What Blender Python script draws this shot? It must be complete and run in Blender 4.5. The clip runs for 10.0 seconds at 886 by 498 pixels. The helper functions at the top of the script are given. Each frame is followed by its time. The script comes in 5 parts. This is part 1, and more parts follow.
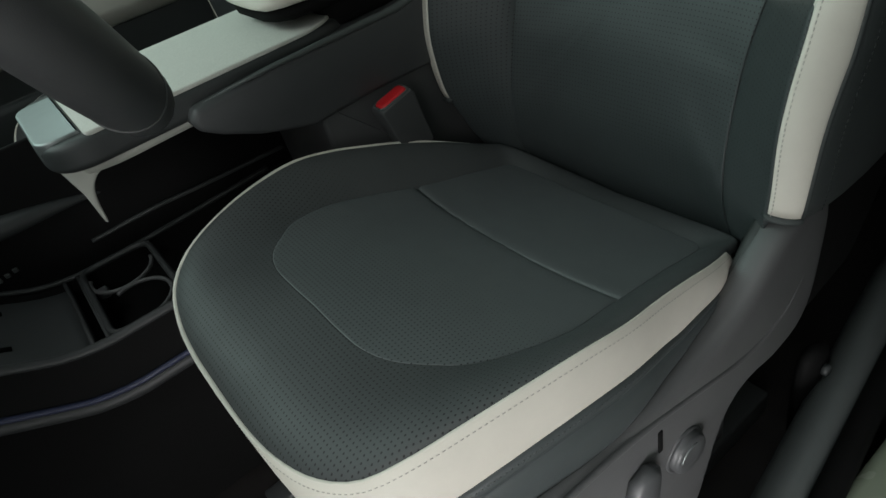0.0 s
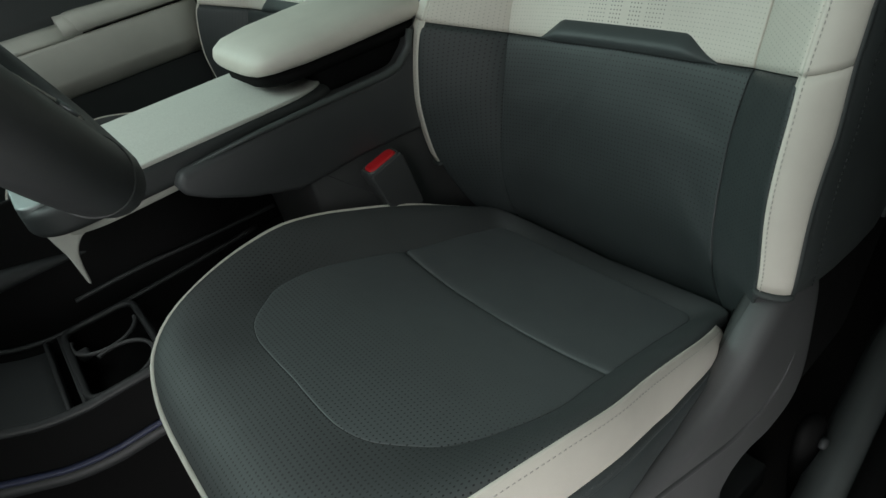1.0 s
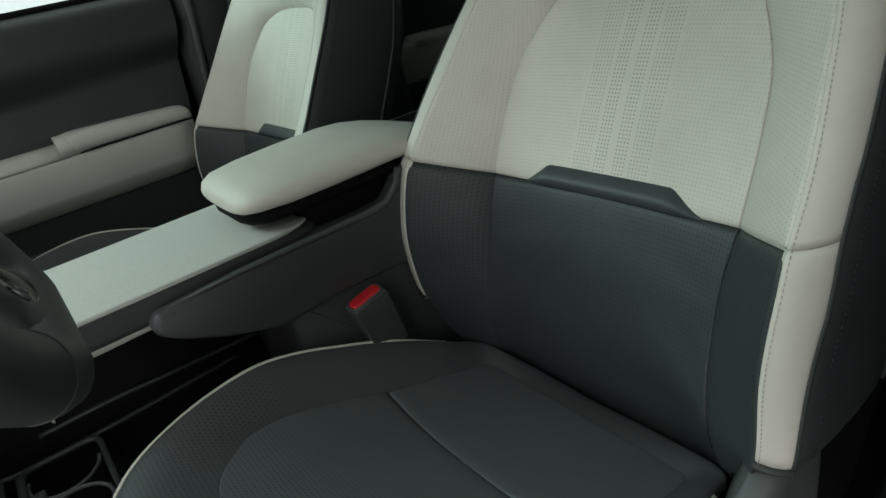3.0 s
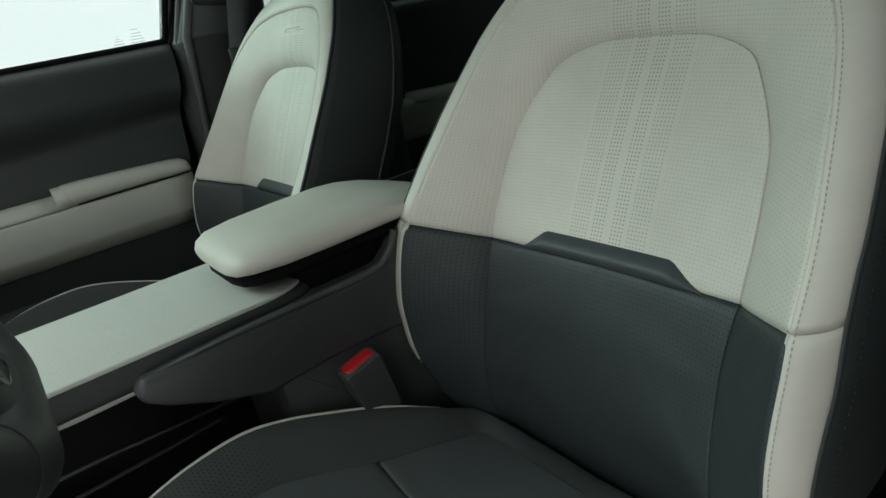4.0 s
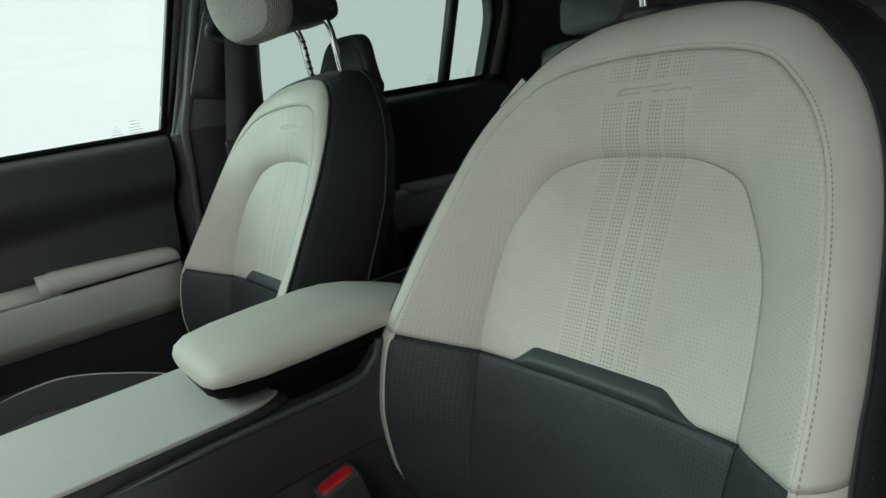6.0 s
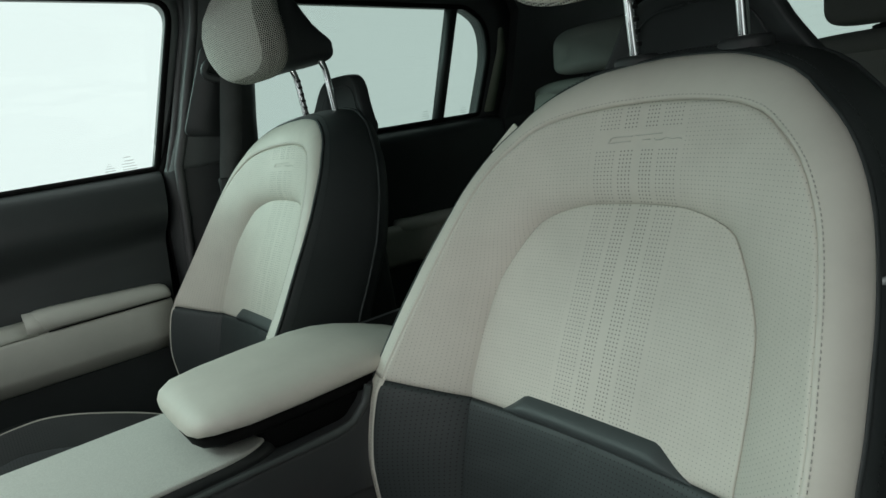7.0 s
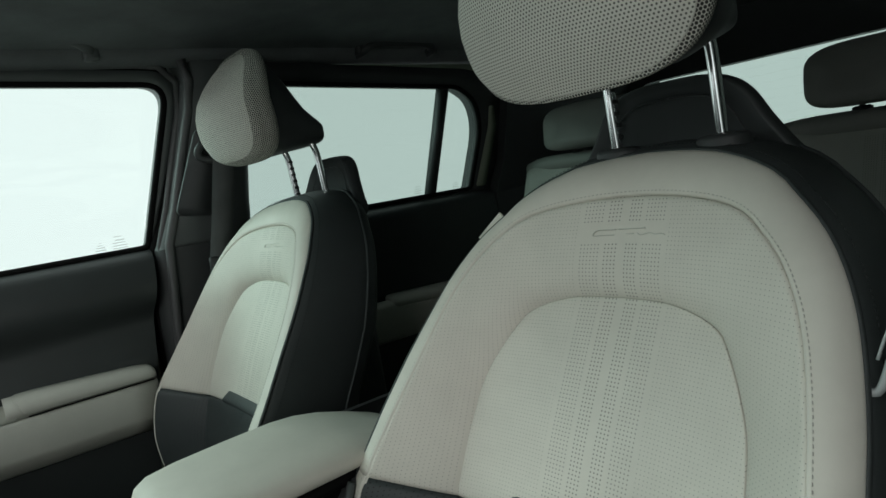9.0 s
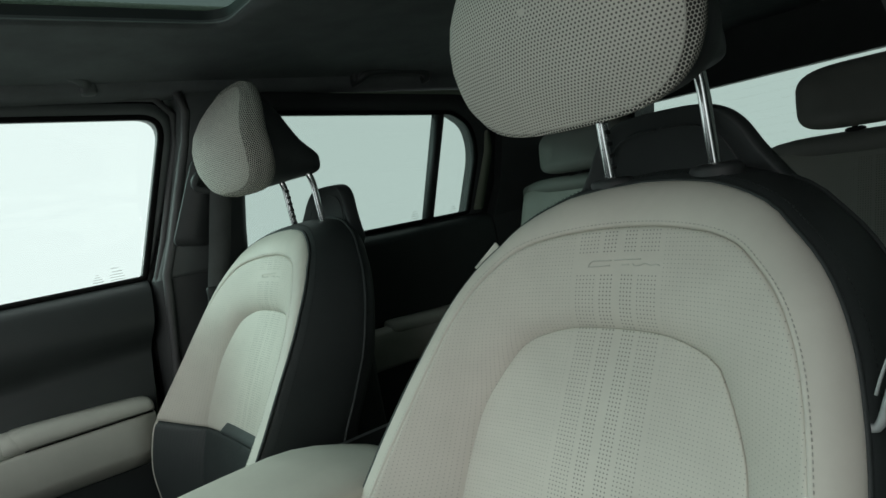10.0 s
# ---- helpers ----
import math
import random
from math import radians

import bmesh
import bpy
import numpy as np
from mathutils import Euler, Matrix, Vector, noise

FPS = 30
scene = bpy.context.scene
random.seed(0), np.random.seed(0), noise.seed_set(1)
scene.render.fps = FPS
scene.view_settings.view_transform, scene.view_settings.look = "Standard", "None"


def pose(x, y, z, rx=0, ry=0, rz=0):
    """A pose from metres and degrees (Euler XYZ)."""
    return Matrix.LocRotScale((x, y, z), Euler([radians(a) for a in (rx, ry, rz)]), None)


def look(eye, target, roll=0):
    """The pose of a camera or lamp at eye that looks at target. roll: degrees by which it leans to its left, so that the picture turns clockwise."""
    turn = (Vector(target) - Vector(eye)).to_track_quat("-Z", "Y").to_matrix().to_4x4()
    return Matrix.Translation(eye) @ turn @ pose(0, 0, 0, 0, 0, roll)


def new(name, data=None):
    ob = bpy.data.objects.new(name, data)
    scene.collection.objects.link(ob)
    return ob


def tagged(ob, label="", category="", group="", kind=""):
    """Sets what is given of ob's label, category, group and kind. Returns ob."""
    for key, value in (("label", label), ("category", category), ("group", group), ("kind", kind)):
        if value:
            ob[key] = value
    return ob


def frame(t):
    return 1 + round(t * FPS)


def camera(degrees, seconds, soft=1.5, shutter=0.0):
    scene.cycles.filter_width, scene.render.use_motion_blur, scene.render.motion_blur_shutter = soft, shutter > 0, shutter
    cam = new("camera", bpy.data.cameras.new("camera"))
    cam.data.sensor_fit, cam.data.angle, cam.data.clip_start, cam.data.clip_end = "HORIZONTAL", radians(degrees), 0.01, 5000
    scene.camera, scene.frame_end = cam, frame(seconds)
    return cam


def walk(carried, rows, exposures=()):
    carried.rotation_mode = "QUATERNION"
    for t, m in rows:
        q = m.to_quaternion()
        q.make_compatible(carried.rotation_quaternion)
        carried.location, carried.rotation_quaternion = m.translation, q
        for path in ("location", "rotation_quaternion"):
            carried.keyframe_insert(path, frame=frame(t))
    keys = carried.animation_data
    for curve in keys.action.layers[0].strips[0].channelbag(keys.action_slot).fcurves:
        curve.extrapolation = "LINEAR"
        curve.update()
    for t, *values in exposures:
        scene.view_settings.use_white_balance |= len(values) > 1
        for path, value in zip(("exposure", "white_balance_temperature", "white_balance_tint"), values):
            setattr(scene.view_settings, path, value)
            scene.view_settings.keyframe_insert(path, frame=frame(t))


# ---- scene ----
cam = camera(69.2, 10.0)
PATH = [
    (0, (0.8481, 0.427, 0.86), (-0.5365, 1.1912, -0.363), -15.6),
    (0.5, (0.8452, 0.4408, 0.862), (-0.5694, 1.2451, -0.301), -14.8),
    (1, (0.8403, 0.4535, 0.869), (-0.5949, 1.2944, -0.241), -14.2),
    (1.5, (0.8344, 0.4651, 0.875), (-0.6228, 1.3496, -0.171), -13.4),
    (2, (0.8285, 0.4777, 0.884), (-0.6499, 1.3928, -0.105), -13.1),
    (2.5, (0.8227, 0.4903, 0.895), (-0.675, 1.4372, -0.033), -12.7),
    (4, (0.8057, 0.5182, 0.918), (-0.7394, 1.555, 0.184), -10.9),
    (4.5, (0.8, 0.5278, 0.928), (-0.7549, 1.59, 0.254), -10.4),
    (5, (0.7956, 0.5336, 0.937), (-0.764, 1.6204, 0.314), -10),
    (5.5, (0.7929, 0.5434, 0.944), (-0.7759, 1.6466, 0.377), -9.6),
    (7, (0.7864, 0.565, 0.966), (-0.789, 1.7199, 0.536), -8.7),
    (7.5, (0.7869, 0.572, 0.973), (-0.7896, 1.7429, 0.592), -8.6),
    (8, (0.7844, 0.5789, 0.98), (-0.7911, 1.7639, 0.647), -8.4),
    (8.5, (0.786, 0.584, 0.988), (-0.7913, 1.7809, 0.706), -8.4),
    (9, (0.7877, 0.5891, 0.996), (-0.7921, 1.7919, 0.753), -8.8),
    (9.5, (0.7895, 0.5923, 1.003), (-0.7907, 1.801, 0.794), -9.2),
    (10, (0.7902, 0.5963, 1.01), (-0.7884, 1.8112, 0.826), -9.7),
]
EXPOSURE = 0.0
walk(cam, [(t, look(eye, target, roll)) for t, eye, target, roll in PATH])
scene.view_settings.exposure = EXPOSURE

# ---- world light and added softboxes ----
world = bpy.data.worlds.new("studio")
scene.world = world
world.use_nodes = True
wn = world.node_tree.nodes["Background"]
wn.inputs["Color"].default_value = (0.89, 0.985, 0.97, 1)
wn.inputs["Strength"].default_value = 1.15


def softbox(name, eye, target, sx, sy, power, colour, grid=180):
    la = bpy.data.lights.new(name, "AREA")
    la.shape, la.size, la.size_y, la.energy, la.color = "RECTANGLE", sx, sy, power, colour
    la.spread = radians(grid)
    ob = new(name, la)
    ob.matrix_world = look(eye, target)
    return tagged(ob, "unseen softbox added to light the cabin", "lamp", kind="structure")


# unseen lamps, added and tinted to brighten one side of the cabin each
softbox("added_softbox", (1.14, 0.22, 0.20), (0.62, 0.60, 0.08), 0.4, 0.3, 2.9, (1.0, 0.985, 0.985), 76)
softbox("added_softbox", (2.6, -1.2, 1.9), (0.0, 0.9, 0.7), 2.4, 1.6, 40, (1.0, 0.955, 0.93))
softbox("added_softbox", (0.1, 0.5, 3.4), (0.1, 0.7, 0.5), 2.6, 2.6, 38, (0.97, 1.0, 0.99))
softbox("added_softbox", (-0.5, -2.0, 3.6), (0.0, 0.8, 0.6), 3.4, 1.6, 45, (0.84, 1.0, 0.94))
softbox("added_softbox", (-2.6, -1.2, 2.5), (-0.35, 0.95, 0.8), 2.0, 1.4, 96, (0.70, 1.0, 0.92))

# ---- materials ----


def nodes(name):
    m = bpy.data.materials.new(name)
    m.use_nodes = True
    nt = m.node_tree
    return m, nt, nt.nodes["Principled BSDF"]


def math_node(nt, op, a, b=None, c=None):
    n = nt.nodes.new("ShaderNodeMath")
    n.operation = op
    for i, v in enumerate((a, b, c)):
        if v is None:
            continue
        if isinstance(v, (int, float)):
            n.inputs[i].default_value = v
        else:
            nt.links.new(v, n.inputs[i])
    return n.outputs[0]


def noise_node(nt, scale, detail=4, rough=0.55, coord="Object"):
    tc = nt.nodes.new("ShaderNodeTexCoord")
    n = nt.nodes.new("ShaderNodeTexNoise")
    n.inputs["Scale"].default_value = scale
    n.inputs["Detail"].default_value = detail
    n.inputs["Roughness"].default_value = rough
    nt.links.new(tc.outputs[coord], n.inputs["Vector"])
    return n.outputs["Fac"]


def ramp(nt, fac, c0, c1, p0=0.3, p1=0.7):
    r = nt.nodes.new("ShaderNodeValToRGB")
    r.color_ramp.elements[0].position, r.color_ramp.elements[1].position = p0, p1
    r.color_ramp.elements[0].color, r.color_ramp.elements[1].color = (*c0, 1), (*c1, 1)
    nt.links.new(fac, r.inputs["Fac"])
    return r.outputs["Color"]


def mix_col(nt, fac, a, b):
    n = nt.nodes.new("ShaderNodeMix")
    n.data_type = "RGBA"
    for key, v in ((0, fac), (6, a), (7, b)):
        if isinstance(v, tuple):
            n.inputs[key].default_value = (*v, 1)
        elif isinstance(v, (int, float)):
            n.inputs[key].default_value = v
        else:
            nt.links.new(v, n.inputs[key])
    return n.outputs[2]


def bump(nt, bsdf, height, strength, dist=0.001):
    b = nt.nodes.new("ShaderNodeBump")
    b.inputs["Strength"].default_value = strength
    b.inputs["Distance"].default_value = dist
    nt.links.new(height, b.inputs["Height"])
    nt.links.new(b.outputs["Normal"], bsdf.inputs["Normal"])
    return b


def leather_height(nt):
    """Fine hide grain plus soft unevenness."""
    tc = nt.nodes.new("ShaderNodeTexCoord")
    v = nt.nodes.new("ShaderNodeTexVoronoi")
    v.feature = "DISTANCE_TO_EDGE"
    v.inputs["Scale"].default_value = 900
    nt.links.new(tc.outputs["Object"], v.inputs["Vector"])
    g = math_node(nt, "MINIMUM", v.outputs["Distance"], 0.25)
    n = noise_node(nt, 60, 3)
    return math_node(nt, "MULTIPLY_ADD", n, 0.8, g)


def hole_mask(nt, style):
    """1 in the holes of the perforated hide, 0 elsewhere, from the flat pattern in metres."""
    uv = nt.nodes.new("ShaderNodeUVMap")
    sep = nt.nodes.new("ShaderNodeSeparateXYZ")
    nt.links.new(uv.outputs["UV"], sep.inputs[0])
    u, v = sep.outputs[0], sep.outputs[1]
    if style in ("mesh", "open"):
        pu, pv = 0.0040, 0.0034
    elif style == "back":
        pu, pv = 0.0043, 0.0043
    else:
        pu, pv = 0.0048, 0.0052
    row = math_node(nt, "DIVIDE", v, pv)
    col = math_node(nt, "DIVIDE", u, pu)
    if style in ("mesh", "open", "cushion"):
        odd = math_node(nt, "MULTIPLY", math_node(nt, "MODULO", math_node(nt, "FLOOR", math_node(nt, "ADD", row, 2000)), 2), 0.5)
        col = math_node(nt, "ADD", col, odd)
    du = math_node(nt, "MULTIPLY", math_node(nt, "SUBTRACT", math_node(nt, "FRACT", math_node(nt, "ADD", col, 1000)), 0.5), pu)
    dv = math_node(nt, "MULTIPLY", math_node(nt, "SUBTRACT", math_node(nt, "FRACT", math_node(nt, "ADD", row, 1000)), 0.5), pv)
    if style == "cushion":
        dv = math_node(nt, "MULTIPLY", dv, 0.72)
    d = math_node(nt, "SQRT", math_node(nt, "ADD", math_node(nt, "MULTIPLY", du, du), math_node(nt, "MULTIPLY", dv, dv)))
    if style == "back":
        k = math_node(nt, "ABSOLUTE", math_node(nt, "DIVIDE", u, pu))

        def band(a, b):
            return math_node(nt, "MULTIPLY", math_node(nt, "GREATER_THAN", k, a), math_node(nt, "LESS_THAN", k, b))
        radius = math_node(nt, "MULTIPLY", band(1, 5), 0.00088)
        radius = math_node(nt, "MULTIPLY_ADD", band(6, 12), 0.00074, radius)
        radius = math_node(nt, "MULTIPLY_ADD", band(13, 26), 0.00047, radius)
        radius = math_node(nt, "MULTIPLY_ADD", band(26, 90), 0.00041, radius)
        keep = math_node(nt, "MAXIMUM", math_node(nt, "GREATER_THAN", k, 13), math_node(nt, "GREATER_THAN", math_node(nt, "ABSOLUTE", math_node(nt, "SUBTRACT", v, LOGO_V)), 0.0100))
        radius = math_node(nt, "MULTIPLY", radius, keep)
    elif style == "mesh":
        radius = 0.00100
    elif style == "open":
        radius = 0.00160
    elif style == "cushion":
        near = nt.nodes.new("ShaderNodeClamp")
        near.inputs["Min"].default_value = 0.25
        nt.links.new(math_node(nt, "MULTIPLY", math_node(nt, "SUBTRACT", 0.76, v), 6.0), near.inputs["Value"])
        radius = math_node(nt, "MULTIPLY", near.outputs[0], 0.00070)
    else:
        radius = 0.00067
    edge = math_node(nt, "SUBTRACT", radius, d)
    m = math_node(nt, "MULTIPLY_ADD", edge, 3500, 0.5)
    n = nt.nodes.new("ShaderNodeClamp")
    nt.links.new(m, n.inputs["Value"])
    return n.outputs[0]


LOGO_V = 0.9475


def leather(name, base, rough, holes="", hole_col=(0.015, 0.015, 0.014), wear=0.08):
    m, nt, b = nodes(name)
    hi = tuple(min(1, c * (1 + wear)) for c in base)
    lo = tuple(c * (1 - wear) for c in base)
    col = ramp(nt, noise_node(nt, 9, 6, 0.65), lo, hi, 0.25, 0.75)
    h = leather_height(nt)
    if holes:
        mask = hole_mask(nt, holes)
        col = mix_col(nt, mask, col, hole_col)
        h = math_node(nt, "MULTIPLY_ADD", mask, -4.0, h)
    nt.links.new(col, b.inputs["Base Color"])
    b.inputs["Specular IOR Level"].default_value = 0.35
    r = math_node(nt, "MULTIPLY_ADD", noise_node(nt, 25, 3), 0.16, rough - 0.08)
    nt.links.new(r, b.inputs["Roughness"])
    bump(nt, b, h, 0.25, 0.0004)
    return m


def plastic(name, base, rough, grain=700, amount=0.3, wear=0.12, spec=0.4):
    m, nt, b = nodes(name)
    col = ramp(nt, noise_node(nt, 6, 6, 0.6), tuple(c * (1 - wear) for c in base), tuple(c * (1 + wear) for c in base))
    nt.links.new(col, b.inputs["Base Color"])
    r = math_node(nt, "MULTIPLY_ADD", noise_node(nt, 14, 3), 0.14, rough - 0.07)
    nt.links.new(r, b.inputs["Roughness"])
    b.inputs["Specular IOR Level"].default_value = spec
    bump(nt, b, noise_node(nt, grain, 2), amount, 0.0005)
    return m


def fabric(name, base, scale=900, rough=0.95, amount=0.6, patch=0.5, low=0.72, high=1.25):
    m, nt, b = nodes(name)
    f = noise_node(nt, scale, 3, 0.7)
    big = noise_node(nt, 12, 4)
    col = ramp(nt, math_node(nt, "MULTIPLY_ADD", big, patch, math_node(nt, "MULTIPLY", f, 1 - patch)), tuple(c * low for c in base), tuple(c * high for c in base))
    nt.links.new(col, b.inputs["Base Color"])
    b.inputs["Roughness"].default_value = rough
    b.inputs["Specular IOR Level"].default_value = 0.15
    bump(nt, b, f, amount, 0.001)
    return m


def metal(name, base, rough):
    m, nt, b = nodes(name)
    b.inputs["Base Color"].default_value = (*base, 1)
    b.inputs["Metallic"].default_value = 1
    r = math_node(nt, "MULTIPLY_ADD", noise_node(nt, 60, 3), 0.1, rough)
    nt.links.new(r, b.inputs["Roughness"])
    return m


def pane(name, tint, gloss=0.06):
    m = bpy.data.materials.new(name)
    m.use_nodes = True
    nt = m.node_tree
    nt.nodes.clear()
    out = nt.nodes.new("ShaderNodeOutputMaterial")
    tr = nt.nodes.new("ShaderNodeBsdfTransparent")
    tr.inputs["Color"].default_value = (*tint, 1)
    gl = nt.nodes.new("ShaderNodeBsdfGlossy")
    gl.inputs["Roughness"].default_value = 0.02
    mx = nt.nodes.new("ShaderNodeMixShader")
    mx.inputs[0].default_value = gloss
    nt.links.new(tr.outputs[0], mx.inputs[1])
    nt.links.new(gl.outputs[0], mx.inputs[2])
    nt.links.new(mx.outputs[0], out.inputs["Surface"])
    return m


WHITE = (0.600, 0.571, 0.509)
DARK = (0.047, 0.055, 0.056)
M_WHITE = leather("pale_leather", WHITE, 0.52)
M_WHITE_PERF = leather("pale_perforated_leather", WHITE, 0.55, "back", (0.24, 0.232, 0.205))
M_DARK = leather("dark_leather", DARK, 0.46)
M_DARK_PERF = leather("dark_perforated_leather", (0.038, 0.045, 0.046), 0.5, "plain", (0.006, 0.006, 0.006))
# same dark leather: insert lightened for light from above, rim darkened as if turned away
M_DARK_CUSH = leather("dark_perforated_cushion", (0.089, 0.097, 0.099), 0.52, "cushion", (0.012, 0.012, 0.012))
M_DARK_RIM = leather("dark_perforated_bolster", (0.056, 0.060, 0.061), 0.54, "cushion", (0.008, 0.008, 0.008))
M_SIDE = leather("black_side_leather", (0.034, 0.039, 0.039), 0.54)
M_MESH = leather("pale_knit_mesh", (0.55, 0.54, 0.485), 0.85, "mesh", (0.11, 0.107, 0.097))
M_MESH_SIDE = leather("open_knit_mesh", (0.56, 0.55, 0.495), 0.85, "open", (0.035, 0.034, 0.031))
M_PAD_SEAM = fabric("pale_knit_seam", (0.44, 0.43, 0.385), 1500)
M_STITCH_PALE = fabric("pale_thread", (0.46, 0.44, 0.40), 2000)
M_STITCH_GREY = fabric("grey_thread", (0.10, 0.105, 0.105), 2000)
M_STITCH_DARK = fabric("dark_thread", (0.034, 0.037, 0.038), 2000)
M_SEAT_PLASTIC = plastic("dark_grey_seat_plastic", (0.075, 0.076, 0.077), 0.5)
M_HINGE_SHADE = plastic("shaded_hinge_plastic", (0.020, 0.021, 0.021), 0.55)
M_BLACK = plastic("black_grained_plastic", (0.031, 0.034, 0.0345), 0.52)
M_CONSOLE = plastic("charcoal_console_plastic", (0.056, 0.058, 0.060), 0.45)
M_BASE = plastic("dark_console_side_plastic", (0.058, 0.060, 0.061), 0.5)
M_MAT = plastic("satin_tray_mat", (0.040, 0.043, 0.044), 0.5)
M_TRAY = plastic("dark_tray_plastic", (0.036, 0.038, 0.039), 0.46)
M_DOOR_DARK = plastic("dark_door_skin", (0.027, 0.032, 0.032), 0.5)
M_TRIM = plastic("grey_pillar_plastic", (0.074, 0.082, 0.081), 0.42)
M_DOOR_PALE = leather("pale_door_leather", (0.44, 0.445, 0.40), 0.55)
M_TABLE = fabric("pale_felt_table_top", (0.54, 0.54, 0.50), 700, 0.9, 0.5, 0.12, 0.86, 1.10)
M_HEAD = fabric("black_roof_lining", (0.120, 0.129, 0.130), 700)
M_CARPET = fabric("black_carpet", (0.020, 0.0185, 0.018), 600, 1.0, 1.0)
M_CHROME = metal("polished_chrome", (0.80, 0.81, 0.82), 0.06)
M_SILVER = metal("satin_silver", (0.25, 0.27, 0.27), 0.5)
M_RED = plastic("red_release_button", (0.58, 0.018, 0.024), 0.35, 300, 0.05)
M_RUBBER = plastic("black_rubber", (0.0065, 0.0065, 0.0065), 0.7, 700, 0.3, 0.12, 0.06)
M_BELT = fabric("black_belt_webbing", (0.075, 0.080, 0.079), 1400)
M_BODY = plastic("sage_green_paint", (0.22, 0.25, 0.19), 0.25, 2000, 0.02, 0.03, 0.6)
M_REAR = leather("grey_rear_leather", (0.27, 0.27, 0.245), 0.55, "back", (0.07, 0.07, 0.06))
M_REAR_PLAIN = leather("grey_plain_rear_leather", (0.165, 0.165, 0.152), 0.6)
M_GLASS = pane("clear_door_glass", (0.94, 0.97, 0.96))
M_TINT = pane("tinted_rear_glass", (0.672, 0.728, 0.706), 0.05)
M_ROOFGLASS = pane("dark_roof_glass", (0.29, 0.34, 0.325), 0.05)
M_LINE = pane("faint_glass_print", (0.70, 0.72, 0.71), 0.0)
M_WIRE = pane("fine_heating_wire", (0.985, 0.985, 0.985), 0.0)
M_TIE = plastic("clear_milky_plastic", (0.30, 0.32, 0.32), 0.25, 900, 0.02, 0.03, 0.6)
M_BADGE = leather("pressed_pale_leather", (0.52, 0.51, 0.46), 0.5)
M_GLOSS = plastic("gloss_black_plastic", (0.010, 0.010, 0.011), 0.16, 900, 0.02)
M_STUDIO = plastic("white_studio_floor", (0.74, 0.74, 0.73), 0.6, 40, 0.02, 0.04)
M_WHEEL = leather("charcoal_wheel_leather", (0.064, 0.064, 0.067), 0.5)
M_BLUE = plastic("violet_trim_line", (0.028, 0.033, 0.068), 0.4)

# ---- mesh helpers ----
ORIGIN = {}


def thing(name, x, y, z, label, category, group="", kind=""):
    e = new(name)
    e.empty_display_size = 0.05
    e.location = (x, y, z)
    ORIGIN[e.name] = Vector((x, y, z))
    return tagged(e, label, category, group, kind)


def part(name, bm, mat, parent=None, label="", smooth=True, **tags):
    """Links a bmesh given in world coordinates as one mesh object under a thing or part."""
    o = ORIGIN[parent.name] if parent else Vector((0, 0, 0))
    bmesh.ops.translate(bm, verts=bm.verts, vec=-o)
    bmesh.ops.recalc_face_normals(bm, faces=bm.faces)
    me = bpy.data.meshes.new(name)
    bm.to_mesh(me)
    bm.free()
    for p in me.polygons:
        p.use_smooth = smooth
    me.materials.append(mat)
    ob = new(name, me)
    ob.parent = parent
    ORIGIN[ob.name] = o
    return tagged(ob, label, **tags)


def sharp(ob, degrees=35):
    """Smooth shading that keeps the edges sharper than the angle."""
    ob.data.set_sharp_from_angle(angle=radians(degrees))
    return ob


def spline(pts, n, closed=False):
    """n points evenly along a Catmull-Rom curve through pts."""
    P = [Vector(p) for p in pts]
    k = len(P)
    dense = []
    spans = k if closed else k - 1
    for i in range(spans):
        p1, p2 = P[i], P[(i + 1) % k]
        p0 = P[i - 1] if (closed or i > 0) else p1 * 2 - p2
        p3 = P[(i + 2) % k] if (closed or i + 2 < k) else p2 * 2 - p1
        for j in range(24):
            s = j / 24
            dense.append(0.5 * ((2 * p1) + (p2 - p0) * s + (2 * p0 - 5 * p1 + 4 * p2 - p3) * s * s + (3 * p1 - p0 - 3 * p2 + p3) * s ** 3))
    dense.append(P[0].copy() if closed else P[-1].copy())
    acc = [0.0]
    for a, b in zip(dense, dense[1:]):
        acc.append(acc[-1] + (b - a).length)
    out = []
    total, i = acc[-1], 0
    for j in range(n):
        d = total * j / (n if closed else n - 1)
        while i < len(acc) - 2 and acc[i + 1] < d:
            i += 1
        s = (d - acc[i]) / max(acc[i + 1] - acc[i], 1e-9)
        out.append(dense[i].lerp(dense[i + 1], min(1, max(0, s))))
    return out


def lerp_table(table, x):
    if x <= table[0][0]:
        return table[0][1]
    for (a, va), (b, vb) in zip(table, table[1:]):
        if x <= b:
            return va + (vb - va) * (x - a) / (b - a)
    return table[-1][1]


def loft(rows, closed=True, cap0=False, cap1=False, uvs=None):
    """A skin over rows of points, each row as long as the others."""
    bm = bmesh.new()
    vs = [[bm.verts.new(p) for p in r] for r in rows]
    lay = bm.loops.layers.uv.new("UVMap") if uvs else None
    n = len(rows[0])
    for i in range(len(rows) - 1):
        for j in range(n if closed else n - 1):
            k = (j + 1) % n
            f = bm.faces.new((vs[i][j], vs[i][k], vs[i + 1][k], vs[i + 1][j]))
            if uvs:
                for lp, (a, b) in zip(f.loops, ((i, j), (i, k), (i + 1, k), (i + 1, j))):
                    lp[lay].uv = uvs[a][b]
    for flag, r in ((cap0, 0), (cap1, -1)):
        if flag:
            bm.faces.new(vs[r] if r else vs[r][::-1])
    return bm


